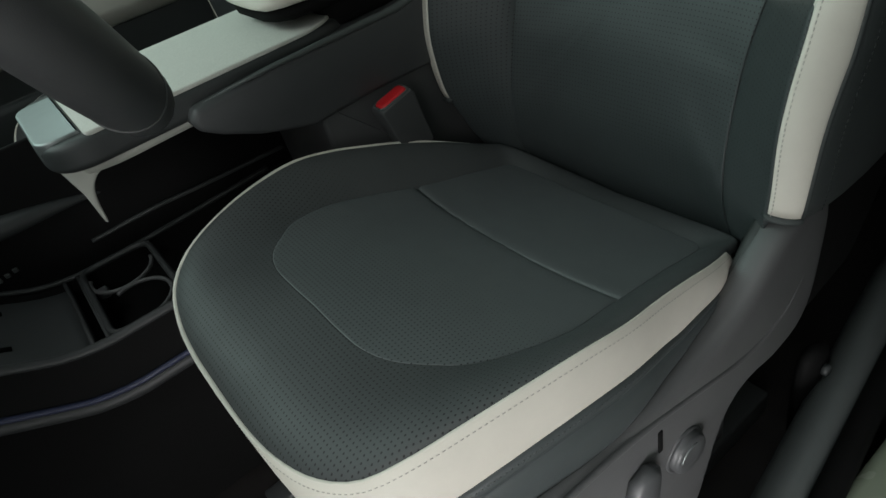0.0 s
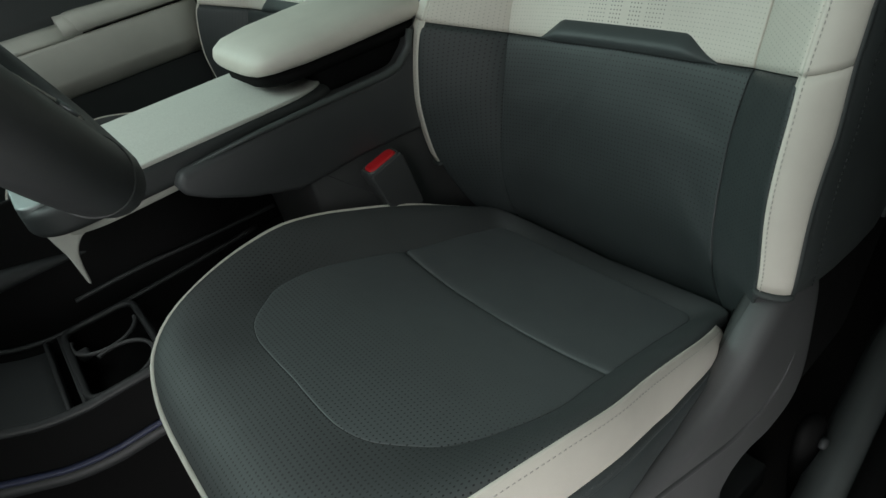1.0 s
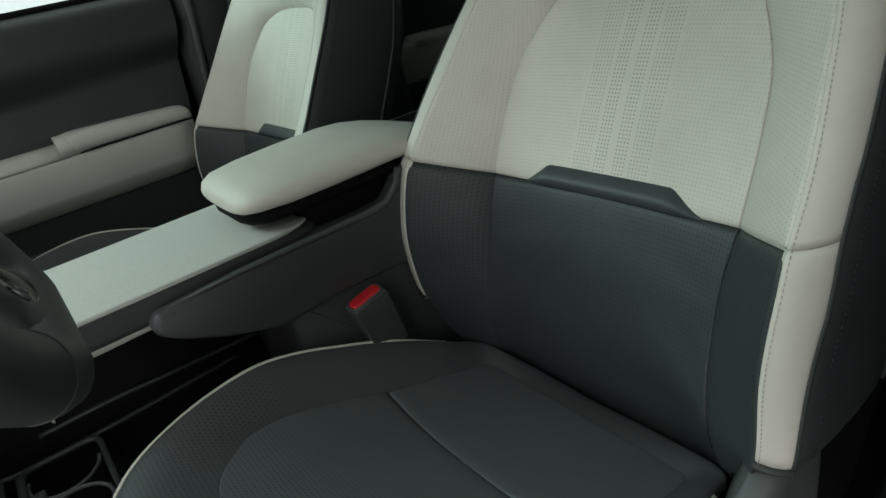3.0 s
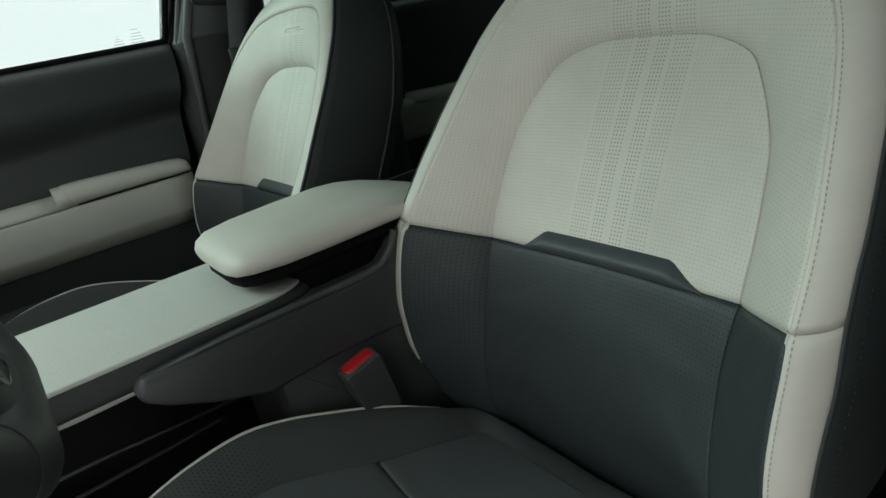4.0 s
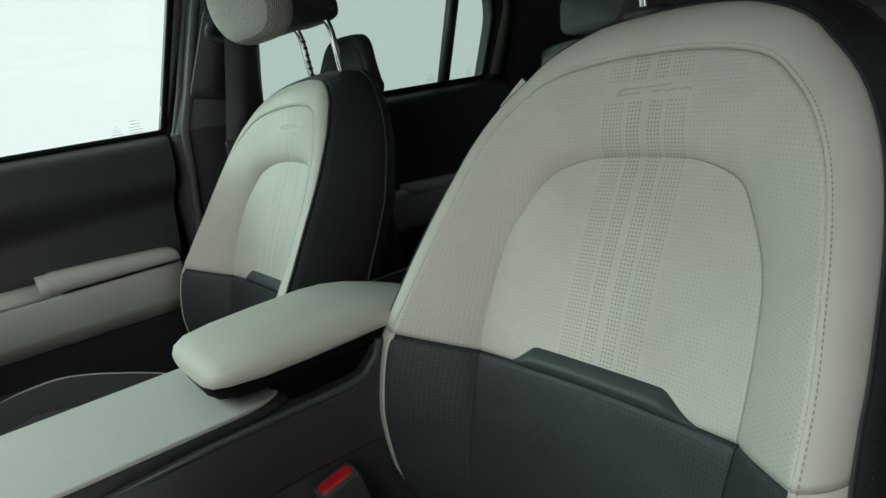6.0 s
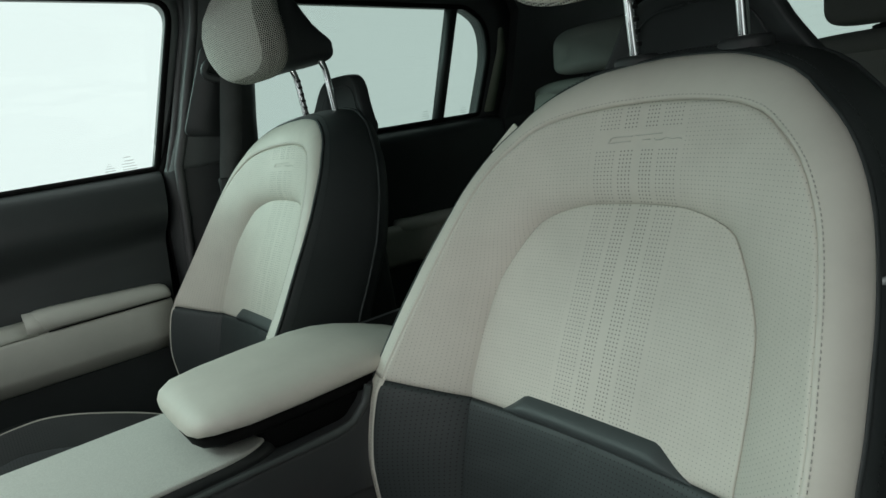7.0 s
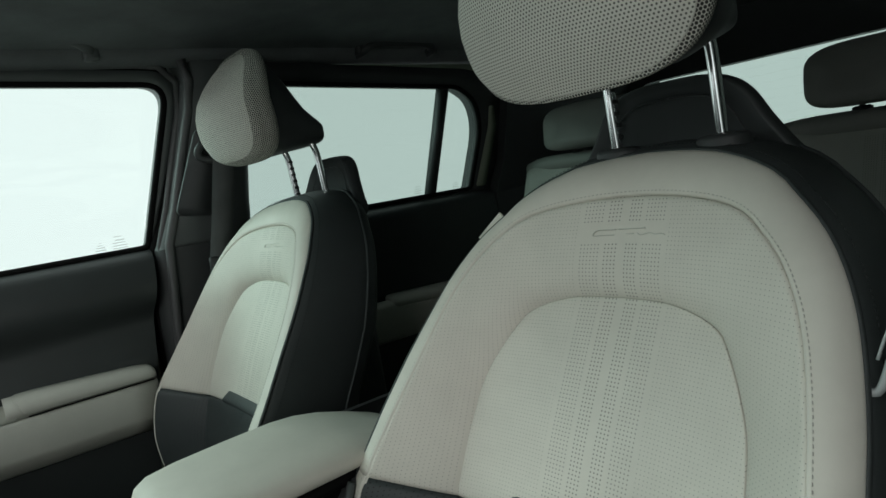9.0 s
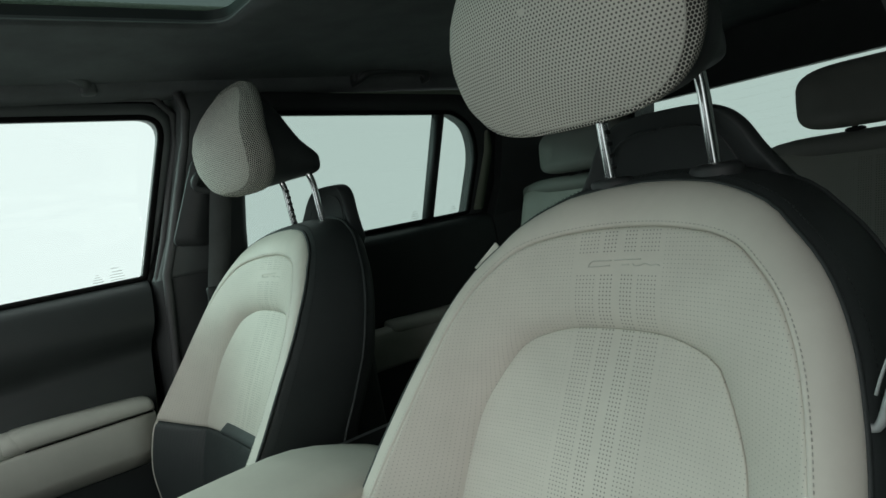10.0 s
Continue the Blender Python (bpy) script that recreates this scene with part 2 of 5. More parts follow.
def box(x0, x1, y0, y1, z0, z1, bevel=0.004, seg=2):
    bm = bmesh.new()
    bmesh.ops.create_cube(bm, size=1)
    bmesh.ops.scale(bm, vec=(x1 - x0, y1 - y0, z1 - z0), verts=bm.verts)
    bmesh.ops.translate(bm, vec=((x0 + x1) / 2, (y0 + y1) / 2, (z0 + z1) / 2), verts=bm.verts)
    if bevel:
        bmesh.ops.bevel(bm, geom=list(bm.edges), offset=bevel, segments=seg, profile=0.5, affect="EDGES")
    return bm


def grow(loop, d):
    """A closed outline moved outwards by d."""
    c = [Vector(p[:2]) for p in loop]
    n = len(c)
    area = sum(c[i - 1].x * c[i].y - c[i].x * c[i - 1].y for i in range(n))
    d = d if area > 0 else -d
    out = []
    for i in range(n):
        t = c[(i + 1) % n] - c[i - 1]
        if t.length < 1e-6:
            t = c[(i + 2) % n] - c[i - 2]
        t.normalize()
        out.append((c[i].x + t.y * d, c[i].y - t.x * d))
    return out


def prism(outline, axis, a, b, bevel=0.0, seg=2, place=None):
    """A polygon drawn in the plane across axis, pulled from a to b, its rims rounded. place turns (p, q, depth) into a point."""
    def pt(p, q, d):
        if place:
            return place(p, q, d)
        return {"x": (d, p, q), "y": (p, d, q), "z": (p, q, d)}[axis]
    steps = [(0.0, 0.0)]
    if bevel:
        steps = [(bevel * (1 - math.sin(k / seg * math.pi / 2)), bevel * (1 - math.cos(k / seg * math.pi / 2))) for k in range(seg + 1)]
    rows = []
    for inset, dep in steps:
        rows.append([pt(p, q, a + dep) for p, q in (grow(outline, -inset) if inset else outline)])
    for inset, dep in steps[::-1]:
        rows.append([pt(p, q, b - dep) for p, q in (grow(outline, -inset) if inset else outline)])
    return loft(rows, True, True, True)


def rounded(corners, r, seg=6):
    """A polygon with rounded corners; r is one radius or a list of them."""
    out = []
    n = len(corners)
    for i in range(n):
        p, a, b = Vector(corners[i]), Vector(corners[i - 1]), Vector(corners[(i + 1) % n])
        rr = r[i] if isinstance(r, (list, tuple)) else r
        da, db = (a - p).normalized(), (b - p).normalized()
        s, e = p + da * rr, p + db * rr
        for k in range(seg + 1):
            t = k / seg
            q = s * (1 - t) ** 2 + p * 2 * t * (1 - t) + e * t * t
            out.append((q.x, q.y))
    return out


def frame_at(path, i, up):
    a, b = path[max(i - 1, 0)], path[min(i + 1, len(path) - 1)]
    t = (b - a).normalized()
    s = t.cross(up)
    if s.length < 1e-5:
        s = t.cross(Vector((1, 0, 0)))
    s.normalize()
    return t, s, s.cross(t).normalized()


def tube(path, radius, sides=10, up=(0, 0, 1), flat=1.0, closed=False, caps=True):
    """A round or flattened bar along a path."""
    path = [Vector(p) for p in path]
    up = Vector(up)
    rows = []
    n = len(path)
    for i in range(n):
        if closed:
            a, b = path[i - 1], path[(i + 1) % n]
            t = (b - a).normalized()
            s = t.cross(up).normalized()
            u = s.cross(t).normalized()
        else:
            t, s, u = frame_at(path, i, up)
        r = radius(i / (n - 1)) if callable(radius) else radius
        rows.append([path[i] + s * (r * math.cos(2 * math.pi * k / sides)) + u * (r * flat * math.sin(2 * math.pi * k / sides)) for k in range(sides)])
    if closed:
        rows.append(rows[0])
        bm = loft(rows)
        bmesh.ops.remove_doubles(bm, verts=bm.verts, dist=1e-6)
        return bm
    return loft(rows, True, caps, caps)


def ribbon(path, width, thick, across, bevel=0.0):
    """A flat strip along a path; across is its width direction."""
    path = [Vector(p) for p in path]
    across = Vector(across).normalized()
    rows = []
    for i in range(len(path)):
        a, b = path[max(i - 1, 0)], path[min(i + 1, len(path) - 1)]
        t = (b - a).normalized()
        n = across.cross(t).normalized()
        w = width(i / (len(path) - 1)) if callable(width) else width
        rows.append([path[i] + across * (w / 2) + n * (thick / 2), path[i] - across * (w / 2) + n * (thick / 2), path[i] - across * (w / 2) - n * (thick / 2), path[i] + across * (w / 2) - n * (thick / 2)])
    return loft(rows, True, True, True)


def dashes(points, normals, length, width, height, step):
    """Single stitches laid along a line of points."""
    bm = bmesh.new()
    acc, nxt = 0.0, step / 2
    for i in range(len(points) - 1):
        a, b = points[i], points[i + 1]
        d = (b - a).length
        while acc + d > nxt:
            s = (nxt - acc) / d
            c, nrm = a.lerp(b, s), normals[i].normalized()
            t = (b - a).normalized()
            w = nrm.cross(t).normalized()
            vs = []
            for h in (-0.3, 1):
                for p, q in ((-1, -1), (1, -1), (1, 1), (-1, 1)):
                    k = 0.72 if h > 0 else 1
                    vs.append(bm.verts.new(c + t * (p * k * length / 2) + w * (q * k * width / 2) + nrm * (h * height)))
            for f in ((4, 5, 6, 7), (0, 1, 5, 4), (1, 2, 6, 5), (2, 3, 7, 6), (3, 0, 4, 7)):
                bm.faces.new([vs[x] for x in f])
            nxt += step
        acc += d
    return bm

# ---- front seats ----
BACK_EDGE = [(0, 0.31, 0.985), (0.12, 0.312, 0.982), (0.19, 0.33, 0.960), (0.222, 0.38, 0.926), (0.233, 0.44, 0.902), (0.240, 0.48, 0.893), (0.242, 0.54, 0.890), (0.243, 0.58, 0.896), (0.244, 0.62, 0.908), (0.2428, 0.65, 0.9224),
             (0.2382, 0.70, 0.9607), (0.2289, 0.75, 0.9987), (0.2181, 0.80, 1.0354), (0.2038, 0.845, 1.068), (0.1823, 0.882, 1.0957), (0.1543, 0.909, 1.1184), (0.1319, 0.923, 1.1333), (0.0972, 0.932, 1.1464), (0.046, 0.9375, 1.1574), (0, 0.9385, 1.1631)]
BACK_INSERT = [(0, 0.318, 0.990), (0.14, 0.32, 0.986), (0.163, 0.35, 0.968), (0.162, 0.40, 0.950), (0.160, 0.46, 0.9485), (0.159, 0.52, 0.962), (0.160, 0.57, 0.977), (0.1642, 0.62, 0.9974), (0.165, 0.66, 1.0166),
               (0.1635, 0.70, 1.0368), (0.1562, 0.75, 1.0642), (0.1303, 0.80, 1.0967), (0.1091, 0.82, 1.1127), (0.0601, 0.8335, 1.1257), (0, 0.8355, 1.1310)]
BACK_MID = [(0.31, 0.992), (0.38, 0.968), (0.45, 0.963), (0.54, 0.982), (0.62, 1.012), (0.70, 1.050), (0.75, 1.078), (0.80, 1.108), (0.838, 1.131), (0.90, 1.140), (0.945, 1.163)]
CUSH_EDGE = [(0, 0.4269, 0.4494), (0.06, 0.4278, 0.4527), (0.11, 0.433, 0.4573), (0.1566, 0.446, 0.4638), (0.1892, 0.468, 0.4703), (0.2079, 0.50, 0.4799), (0.2229, 0.55, 0.4885), (0.2332, 0.60, 0.4917), (0.2399, 0.65, 0.4895),
             (0.2398, 0.70, 0.4776), (0.2323, 0.75, 0.4615), (0.2249, 0.80, 0.4429), (0.2159, 0.85, 0.4208), (0.2012, 0.90, 0.3963), (0.1818, 0.945, 0.3751), (0.10, 0.965, 0.355), (0, 0.968, 0.348)]
CUSH_INSERT = [(0, 0.5385, 0.4733), (0.05, 0.5378, 0.4728), (0.085, 0.5397, 0.4722), (0.115, 0.55, 0.4702), (0.1412, 0.572, 0.4656), (0.1643, 0.60, 0.4602), (0.1778, 0.65, 0.4469), (0.1794, 0.70, 0.4296),
               (0.1723, 0.75, 0.4135), (0.1666, 0.80, 0.3972), (0.1628, 0.85, 0.3844), (0.1599, 0.89, 0.372), (0.154, 0.922, 0.3626), (0.12, 0.9275, 0.360), (0.06, 0.9275, 0.360), (0, 0.9275, 0.360)]
CUSH_MID = [(0.53, 0.4745), (0.60, 0.456), (0.65, 0.4405), (0.70, 0.424), (0.75, 0.4085), (0.80, 0.393), (0.85, 0.379), (0.90, 0.365), (0.97, 0.343)]
# side band of the backrest, by the way along its seam from the cross seam up to the crown: how far it stands out, how deep it runs
BAND_OUT = {1: [(-0.10, 0.0255), (0, 0.0268), (0.082, 0.0236), (0.164, 0.0271), (0.245, 0.0285), (0.327, 0.0305), (0.409, 0.0395), (0.491, 0.0415)],
            -1: [(-0.10, 0.0265), (0, 0.0240), (0.082, 0.0240), (0.164, 0.0256), (0.245, 0.0246), (0.327, 0.0250), (0.409, 0.0395), (0.491, 0.0415)]}
BAND_DEEP = {1: [(-0.12, 0.017), (0, 0.0319), (0.082, 0.0319), (0.164, 0.0337), (0.245, 0.0330), (0.327, 0.0335), (0.409, 0.0400), (0.491, 0.0455)],
             -1: [(-0.12, 0.011), (0, 0.0090), (0.082, 0.0060), (0.164, 0.0065), (0.245, 0.0140), (0.327, 0.0290), (0.409, 0.0410), (0.491, 0.0455)]}
BAND_Z = [(0.30, -0.301), (0.601, 0.0), (0.634, 0.034), (0.674, 0.073), (0.725, 0.125), (0.775, 0.176), (0.823, 0.226), (0.865, 0.271), (0.897, 0.312)]
BAND_W = [(0.0, 0.491), (0.072, 0.418), (0.116, 0.374), (0.143, 0.344), (0.168, 0.312)]
RING = 176
UPPER = list(range(RING // 4, 3 * RING // 4 + 1))
LOWER = [k % RING for k in range(3 * RING // 4, 5 * RING // 4 + 1)]


def star(half, cp):
    """A mirror-symmetric closed outline, sampled at even angles round (0, cp): arrays of w, p, q."""
    dense = spline(half, 400)
    ang = np.array([math.atan2(d[1] - cp, max(d[0], 0)) for d in dense])
    ang[0], ang[-1] = -math.pi / 2, math.pi / 2
    ang = np.maximum.accumulate(ang)
    out = []
    for k in range(RING):
        a = -math.pi / 2 + 2 * math.pi * k / RING
        m = a if a <= math.pi / 2 else math.pi - a
        w, p, q = (float(np.interp(m, ang, [d[i] for d in dense])) for i in range(3))
        out.append((w if a <= math.pi / 2 else -w, p, q))
    return out


def normals2d(o):
    out = []
    n = len(o)
    for i in range(n):
        d = Vector((o[(i + 1) % n][0] - o[i - 1][0], o[(i + 1) % n][1] - o[i - 1][1]))
        out.append(Vector((d.y, -d.x)).normalized())
    return out


class Pad:
    """An upholstered panel: an outer seam, an inner insert seam, and a surface between them.
    The level cp is the cross seam; shear tilts that seam with the depth q."""

    def __init__(self, edge, insert, mid, cp, sign, place, bulge, run, shear=0.0, q0=0.0, groove=0.0028, crown=False):
        def lift(table):
            return [(w, p + shear * (q - q0), q) for w, p, q in table]
        self.flat = lambda p, q: p - shear * (q - q0)
        self.O, self.A = star(lift(edge), cp), star(lift(insert), cp)
        self.mid = [(p + shear * (q - q0), q) for p, q in mid]
        self.cp, self.sign, self.bulge, self.run, self.groove, self.crown = cp, sign, bulge, run, groove, crown
        self.place = lambda w, p, q: place(w, self.flat(p, q), q)
        self.R = [(w, self.flat(p, q), q) for w, p, q in self.O]
        self.N = normals2d(self.R)

    def uv(self, w, p, q):
        p = self.flat(p, q)
        return (w, self.run(p) if callable(self.run) else self.run * (p - self.cp) + self.cp)

    def strip(self, rows, sector):
        """Points and pattern of the rows, with the ends of a half turned in along the cross seam."""
        pts, uvs = [], []
        for row in rows:
            line, ur = [], []
            for n, (w, p, q) in enumerate(row):
                end = sector is not None and n in (0, len(row) - 1)
                if sector is not None:
                    q += self.sign * 0.0030 * math.exp(-abs(p - self.cp) / 0.005)
                if end:
                    p += 0.0006 if sector is UPPER else -0.0006
                line.append((w, p, q))
                ur.append(self.uv(w, p, q))
            if sector is not None:
                line = [(line[0][0], line[0][1], line[0][2] + self.sign * 0.009)] + line + [(line[-1][0], line[-1][1], line[-1][2] + self.sign * 0.009)]
                ur = [ur[0]] + ur + [ur[-1]]
            pts.append([self.place(*v) for v in line])
            uvs.append(ur)
        return pts, uvs

    def insert(self, sector=None):
        rows = []
        c = self.cp
        steps = (0.004, 0.05, 0.1, 0.2, 0.3, 0.4, 0.5, 0.6, 0.68, 0.76, 0.83, 0.88, 0.92, 0.95, 0.97, 0.985, 0.995, 1.0, 1.0)
        for i, r in enumerate(steps):
            row = []
            for k in (sector or range(RING)):
                w, p, q = self.A[k]
                ww, pp = w * r, c + (p - c) * r
                base = lerp_table(self.mid, pp) + (q - lerp_table(self.mid, p)) * r ** 3
                d = (1 - r) * math.hypot(w, p - c)
                base += self.sign * (0.0006 * math.exp(-d / 0.0022) + (0.009 if i == len(steps) - 1 else 0))
                row.append((ww, pp, base))
            rows.append(row)
        pts, uvs = self.strip(rows, sector)
        return loft(pts, sector is None, sector is None, False, uvs)

    def surround(self, sector=None):
        rows = []
        for i, t in enumerate((0, 0, 0.012, 0.03, 0.06, 0.1, 0.16, 0.24, 0.34, 0.45, 0.56, 0.67, 0.77, 0.85, 0.91, 0.95, 0.98, 1.0, 1.0)):
            row = []
            for k in (sector or range(RING)):
                (w, p, q), (a, b, e) = self.A[k], self.O[k]
                ww, pp = w + (a - w) * t, p + (b - p) * t
                size = math.hypot(a - w, b - p)
                form = 2.1 * t * (1 - t ** 3) if self.crown else (1 - math.exp(-t * size / 0.012)) * max(0.0, math.cos(t * math.pi / 2)) ** 1.1
                qq = q + (e - q) * t - self.sign * self.bulge(pp, ww, size) * form
                qq += self.sign * (self.groove * math.exp(-t * size / 0.015) + 0.0024 * math.exp(-(1 - t) * size / 0.0018))
                qq += self.sign * (0.009 if i in (0, 18) else 0)
                row.append((ww, pp, qq))
            rows.append(row)
        pts, uvs = self.strip(rows, sector)
        return loft(pts, sector is None, False, False, uvs)

    def edge_row(self, out, back):
        """The outer seam moved outwards and backwards; both may be functions of the seam point."""
        row = []
        for o, r, n in zip(self.O, self.R, self.N):
            a = out(r) if callable(out) else out
            b = back(r) if callable(back) else back
            row.append(Vector(self.place(o[0], o[1], o[2])) + self.move(n.x * a, n.y * a, self.sign * b))
        return row

    def move(self, dw, dp, dq):
        """A step along the panel's own axes."""
        a, b = Vector(self.place(0, 0, 0)), Vector(self.place(dw, dp + (self.flat(0, 0) - self.flat(0, dq)), dq))
        return b - a


def crest_y(z):
    """Centre line of the pale field above the insert."""
    t = (z - 0.838) / 0.102
    return 1.131 + 0.032 * t - 0.010 * (1 - math.exp(-t * 0.102 / 0.010)) * max(0, math.cos(min(1, t) * math.pi / 2)) ** 0.7


ARC = [(0.30, 0.30)]
for step in range(1, 66):
    za, zb = 0.29 + step * 0.01, 0.30 + step * 0.01
    ya, yb = (crest_y(v) if v > 0.85 else lerp_table(BACK_MID, v) for v in (za, zb))
    ARC.append((zb, ARC[-1][1] + math.hypot(0.01, min(0.012, abs(yb - ya)))))


def back_y(w, z):
    return lerp_table(BACK_MID, z) - 0.016 * min(1.0, abs(w) / 0.162) ** 3


def front_seat(cx, outer, label, shift=0.0, tag_side=0, lean=0.0, rise=0.0):
    """A front seat centred at cx; outer is +1 or -1, the side of the door."""
    seat = thing("front_seat", cx, 0.68, 0.0, label, "car seat", "front seats")
    back = Pad(BACK_EDGE, BACK_INSERT, BACK_MID, 0.619, 1, lambda w, p, q: (cx + w, q, p),
               lambda p, w, s: 0.006 * max(0, min(1, (p - 0.80) / 0.06)) + 0.004, lambda p: lerp_table(ARC, p), 0.43, 0.996)
    slide, lift = (0.0, 0.0) if outer > 0 else (-0.023, 0.017)

    def bow(w, p):
        return 0.012 * max(0.0, 1 - (w / 0.17) ** 2) * math.exp(-((p - 0.772) / 0.06) ** 2)
    cush = Pad(CUSH_EDGE, CUSH_INSERT, CUSH_MID, 0.772, -1, lambda w, p, q: (cx + w, p - bow(w, p) + slide, q + 0.31 * bow(w, p) + lift),
               lambda p, w, s: 0.006 + 0.006 * max(0, min(1, (0.62 - p) / 0.10)) - 0.004 * max(0, min(1, (p - 0.90) / 0.03)), 1.06, groove=0.0010, crown=True)
    def bpart(name, bm, mat, parent, label=""):
        """A part of the backrest, leant forward about the hinge."""
        bmesh.ops.rotate(bm, verts=bm.verts, cent=(cx, 0.95, 0.36), matrix=Matrix.Rotation(lean, 3, "X"))
        return part(name, bm, mat, parent, label)

    def hpart(name, bm, mat, parent, label=""):
        """A part of the headrest and its carrier, which lean less."""
        bmesh.ops.rotate(bm, verts=bm.verts, cent=(cx, 0.95, 0.36), matrix=Matrix.Rotation(lean * 0.15, 3, "X"))
        return part(name, bm, mat, parent, label)

    # backrest front
    bpart("backrest_insert", back.insert(UPPER), M_WHITE_PERF, seat, "pale perforated leather insert")
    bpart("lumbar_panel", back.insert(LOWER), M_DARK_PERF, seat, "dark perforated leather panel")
    field = back.surround(UPPER)
    cloud = np.array([v.co for v in field.verts if v.co.z > 0.8])
    bpart("backrest_surround", field, M_WHITE_PERF, seat, "pale perforated leather surround")
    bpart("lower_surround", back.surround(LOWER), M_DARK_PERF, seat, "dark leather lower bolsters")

    def way(o):
        return lerp_table(BAND_W, abs(o[0])) if abs(o[0]) < 0.168 else lerp_table(BAND_Z, o[1])

    def depth(o):
        return lerp_table(BAND_DEEP[1 if o[0] * outer > 0 else -1], way(o))

    def swell(o):
        return lerp_table(BAND_OUT[1 if o[0] * outer > 0 else -1], way(o)) / 0.0275

    def tuck(o):
        return 0.065 * max(0, min(1, (0.450 - o[1]) / 0.025))
    run = [k for k in range(RING) if back.R[k][1] > 0.456]

    def along(row):
        return [row[k] for k in run]
    rows = [back.edge_row(-0.0025, 0.005), back.edge_row(0.0, 0.0032), back.edge_row(0.0008, lambda o: depth(o) * 0.01 + 0.0015)]
    for f, a in ((0.018, 0.0022), (0.04, 0.004), (0.12, 0.009), (0.25, 0.0145), (0.42, 0.0195), (0.6, 0.0235), (0.8, 0.0265), (0.93, 0.0275), (1.0, 0.0272), (1.06, 0.024)):
        rows.append(back.edge_row(lambda o, a=a: a * swell(o) - tuck(o), lambda o, f=f: depth(o) * f + 0.0008))
    for idx in ([k for k in run if k in UPPER], [k for k in run if k <= RING // 4], [k for k in run if k >= 3 * RING // 4]):
        strip = []
        for row in rows:
            line = [row[k] for k in idx]
            tip = (line[1] - line[0]).normalized() * 0.0004, (line[-2] - line[-1]).normalized() * 0.0004
            line[0], line[-1] = line[0] + tip[0] + Vector((0, 0.0012, 0)), line[-1] + tip[1] + Vector((0, 0.0012, 0))
            inner = Vector((cx, 0, 0))
            strip.append([line[0] + Vector(((inner.x - line[0].x) * 0.03, 0.006, 0))] + line + [line[-1] + Vector(((inner.x - line[-1].x) * 0.03, 0.006, 0))])
        bpart("side_band", loft(strip, False), M_WHITE, seat, "smooth pale leather side band")
        if len(idx) < RING // 3:
            k = min(idx, key=lambda n: back.R[n][1])
            bpart("hem", tube([r[k] + Vector((0, 0, -0.001)) for r in rows], 0.0036, 8), M_SIDE, seat, "black hem under the band")
    # black side, rear and top
    def deep(o, b):
        """The shell is deepest low down, where the seat frame sits."""
        return depth(o) + b * (lerp_table([(0.55, 1.45), (0.75, 1.30), (0.88, 1.0), (0.93, 0.88)], o[1]) + (0.038 - depth(o)) / 0.126)
    rows = []
    for a, b in ((0.023, 0.0), (0.027, 0.001), (0.0305, 0.006), (0.033, 0.016), (0.035, 0.035), (0.0355, 0.06), (0.034, 0.085), (0.030, 0.102), (0.020, 0.116), (0.0, 0.126), (-0.03, 0.131), (-0.10, 0.133)):
        rows.append(back.edge_row(lambda o, a=a: a + 0.0275 * (swell(o) - 1) - tuck(o), lambda o, b=b: deep(o, b) + 0.0015 + 0.6 * tuck(o)))
    bpart("seat_shell", loft(rows, True, False, True), M_SIDE, seat, "black leather sides and rear shell")
    bpart("piping", tube(along(back.edge_row(lambda o: 0.0275 * swell(o), lambda o: depth(o) + 0.002)), 0.0028, 8, (0, 1, 0)), M_SIDE, seat, "black piping")
    row = back.edge_row(lambda o: 0.032 + 0.0275 * (swell(o) - 1) - tuck(o), lambda o: deep(o, 0.100))
    bpart("rear_piping", tube(along(row), 0.0026, 8, (0, 1, 0)), M_SIDE, seat, "black piping")
    row = back.edge_row(0.0045, lambda o: depth(o) * 0.045 / swell(o) + 0.0006)
    bpart("stitching", dashes(along(row), along([Vector((n.x, -0.9, n.y)) for n in back.N]), 0.0028, 0.0010, 0.0004, 0.0050), M_STITCH_PALE, seat, "pale thread stitching")
    row = back.edge_row(lambda o: 0.0335 + 0.0275 * (swell(o) - 1) - tuck(o), lambda o: deep(o, 0.014) + 0.0015)
    bpart("shell_stitching", dashes(along(row), along([Vector((n.x, -0.3, n.y)) for n in back.N]), 0.0032, 0.0008, 0.0005, 0.0055), M_STITCH_DARK, seat, "dark thread stitching")
    # pocket flap on the seam
    rows = []
    for i in range(41):
        w = -0.118 + 0.243 * i / 40
        h = 0.024 * min(1, (w + 0.118) / 0.033, (0.125 - w) / 0.040)
        h = max(h, 0.0006)
        z0 = 0.612
        row = []
        for k in range(9):
            f = k / 8
            z = z0 + h * f
            row.append((cx + w, back_y(w, z) - 0.012 * min(1, h / 0.02) * math.sin(math.pi * (0.15 + 0.80 * f)) + 0.004, z + 0.001))
        row.append((cx + w, back_y(w, z0 + h) + 0.008, z0 + h))
        rows.append(row)
    bpart("pocket_flap", loft(rows, False), M_DARK, seat, "dark leather pull flap on the seam")
    # pressed badge above the insert: plain strokes

    pick = cloud[(abs(cloud[:, 0] - cx) < 0.10) & (cloud[:, 2] > 0.865) & (cloud[:, 2] < 0.932)]
    pw, pz = pick[:, 0] - cx, pick[:, 2] - 0.90
    fit = np.linalg.lstsq(np.stack([np.ones_like(pw), pw ** 2, pz, pz ** 2, pz ** 3], 1), pick[:, 1], rcond=None)[0]

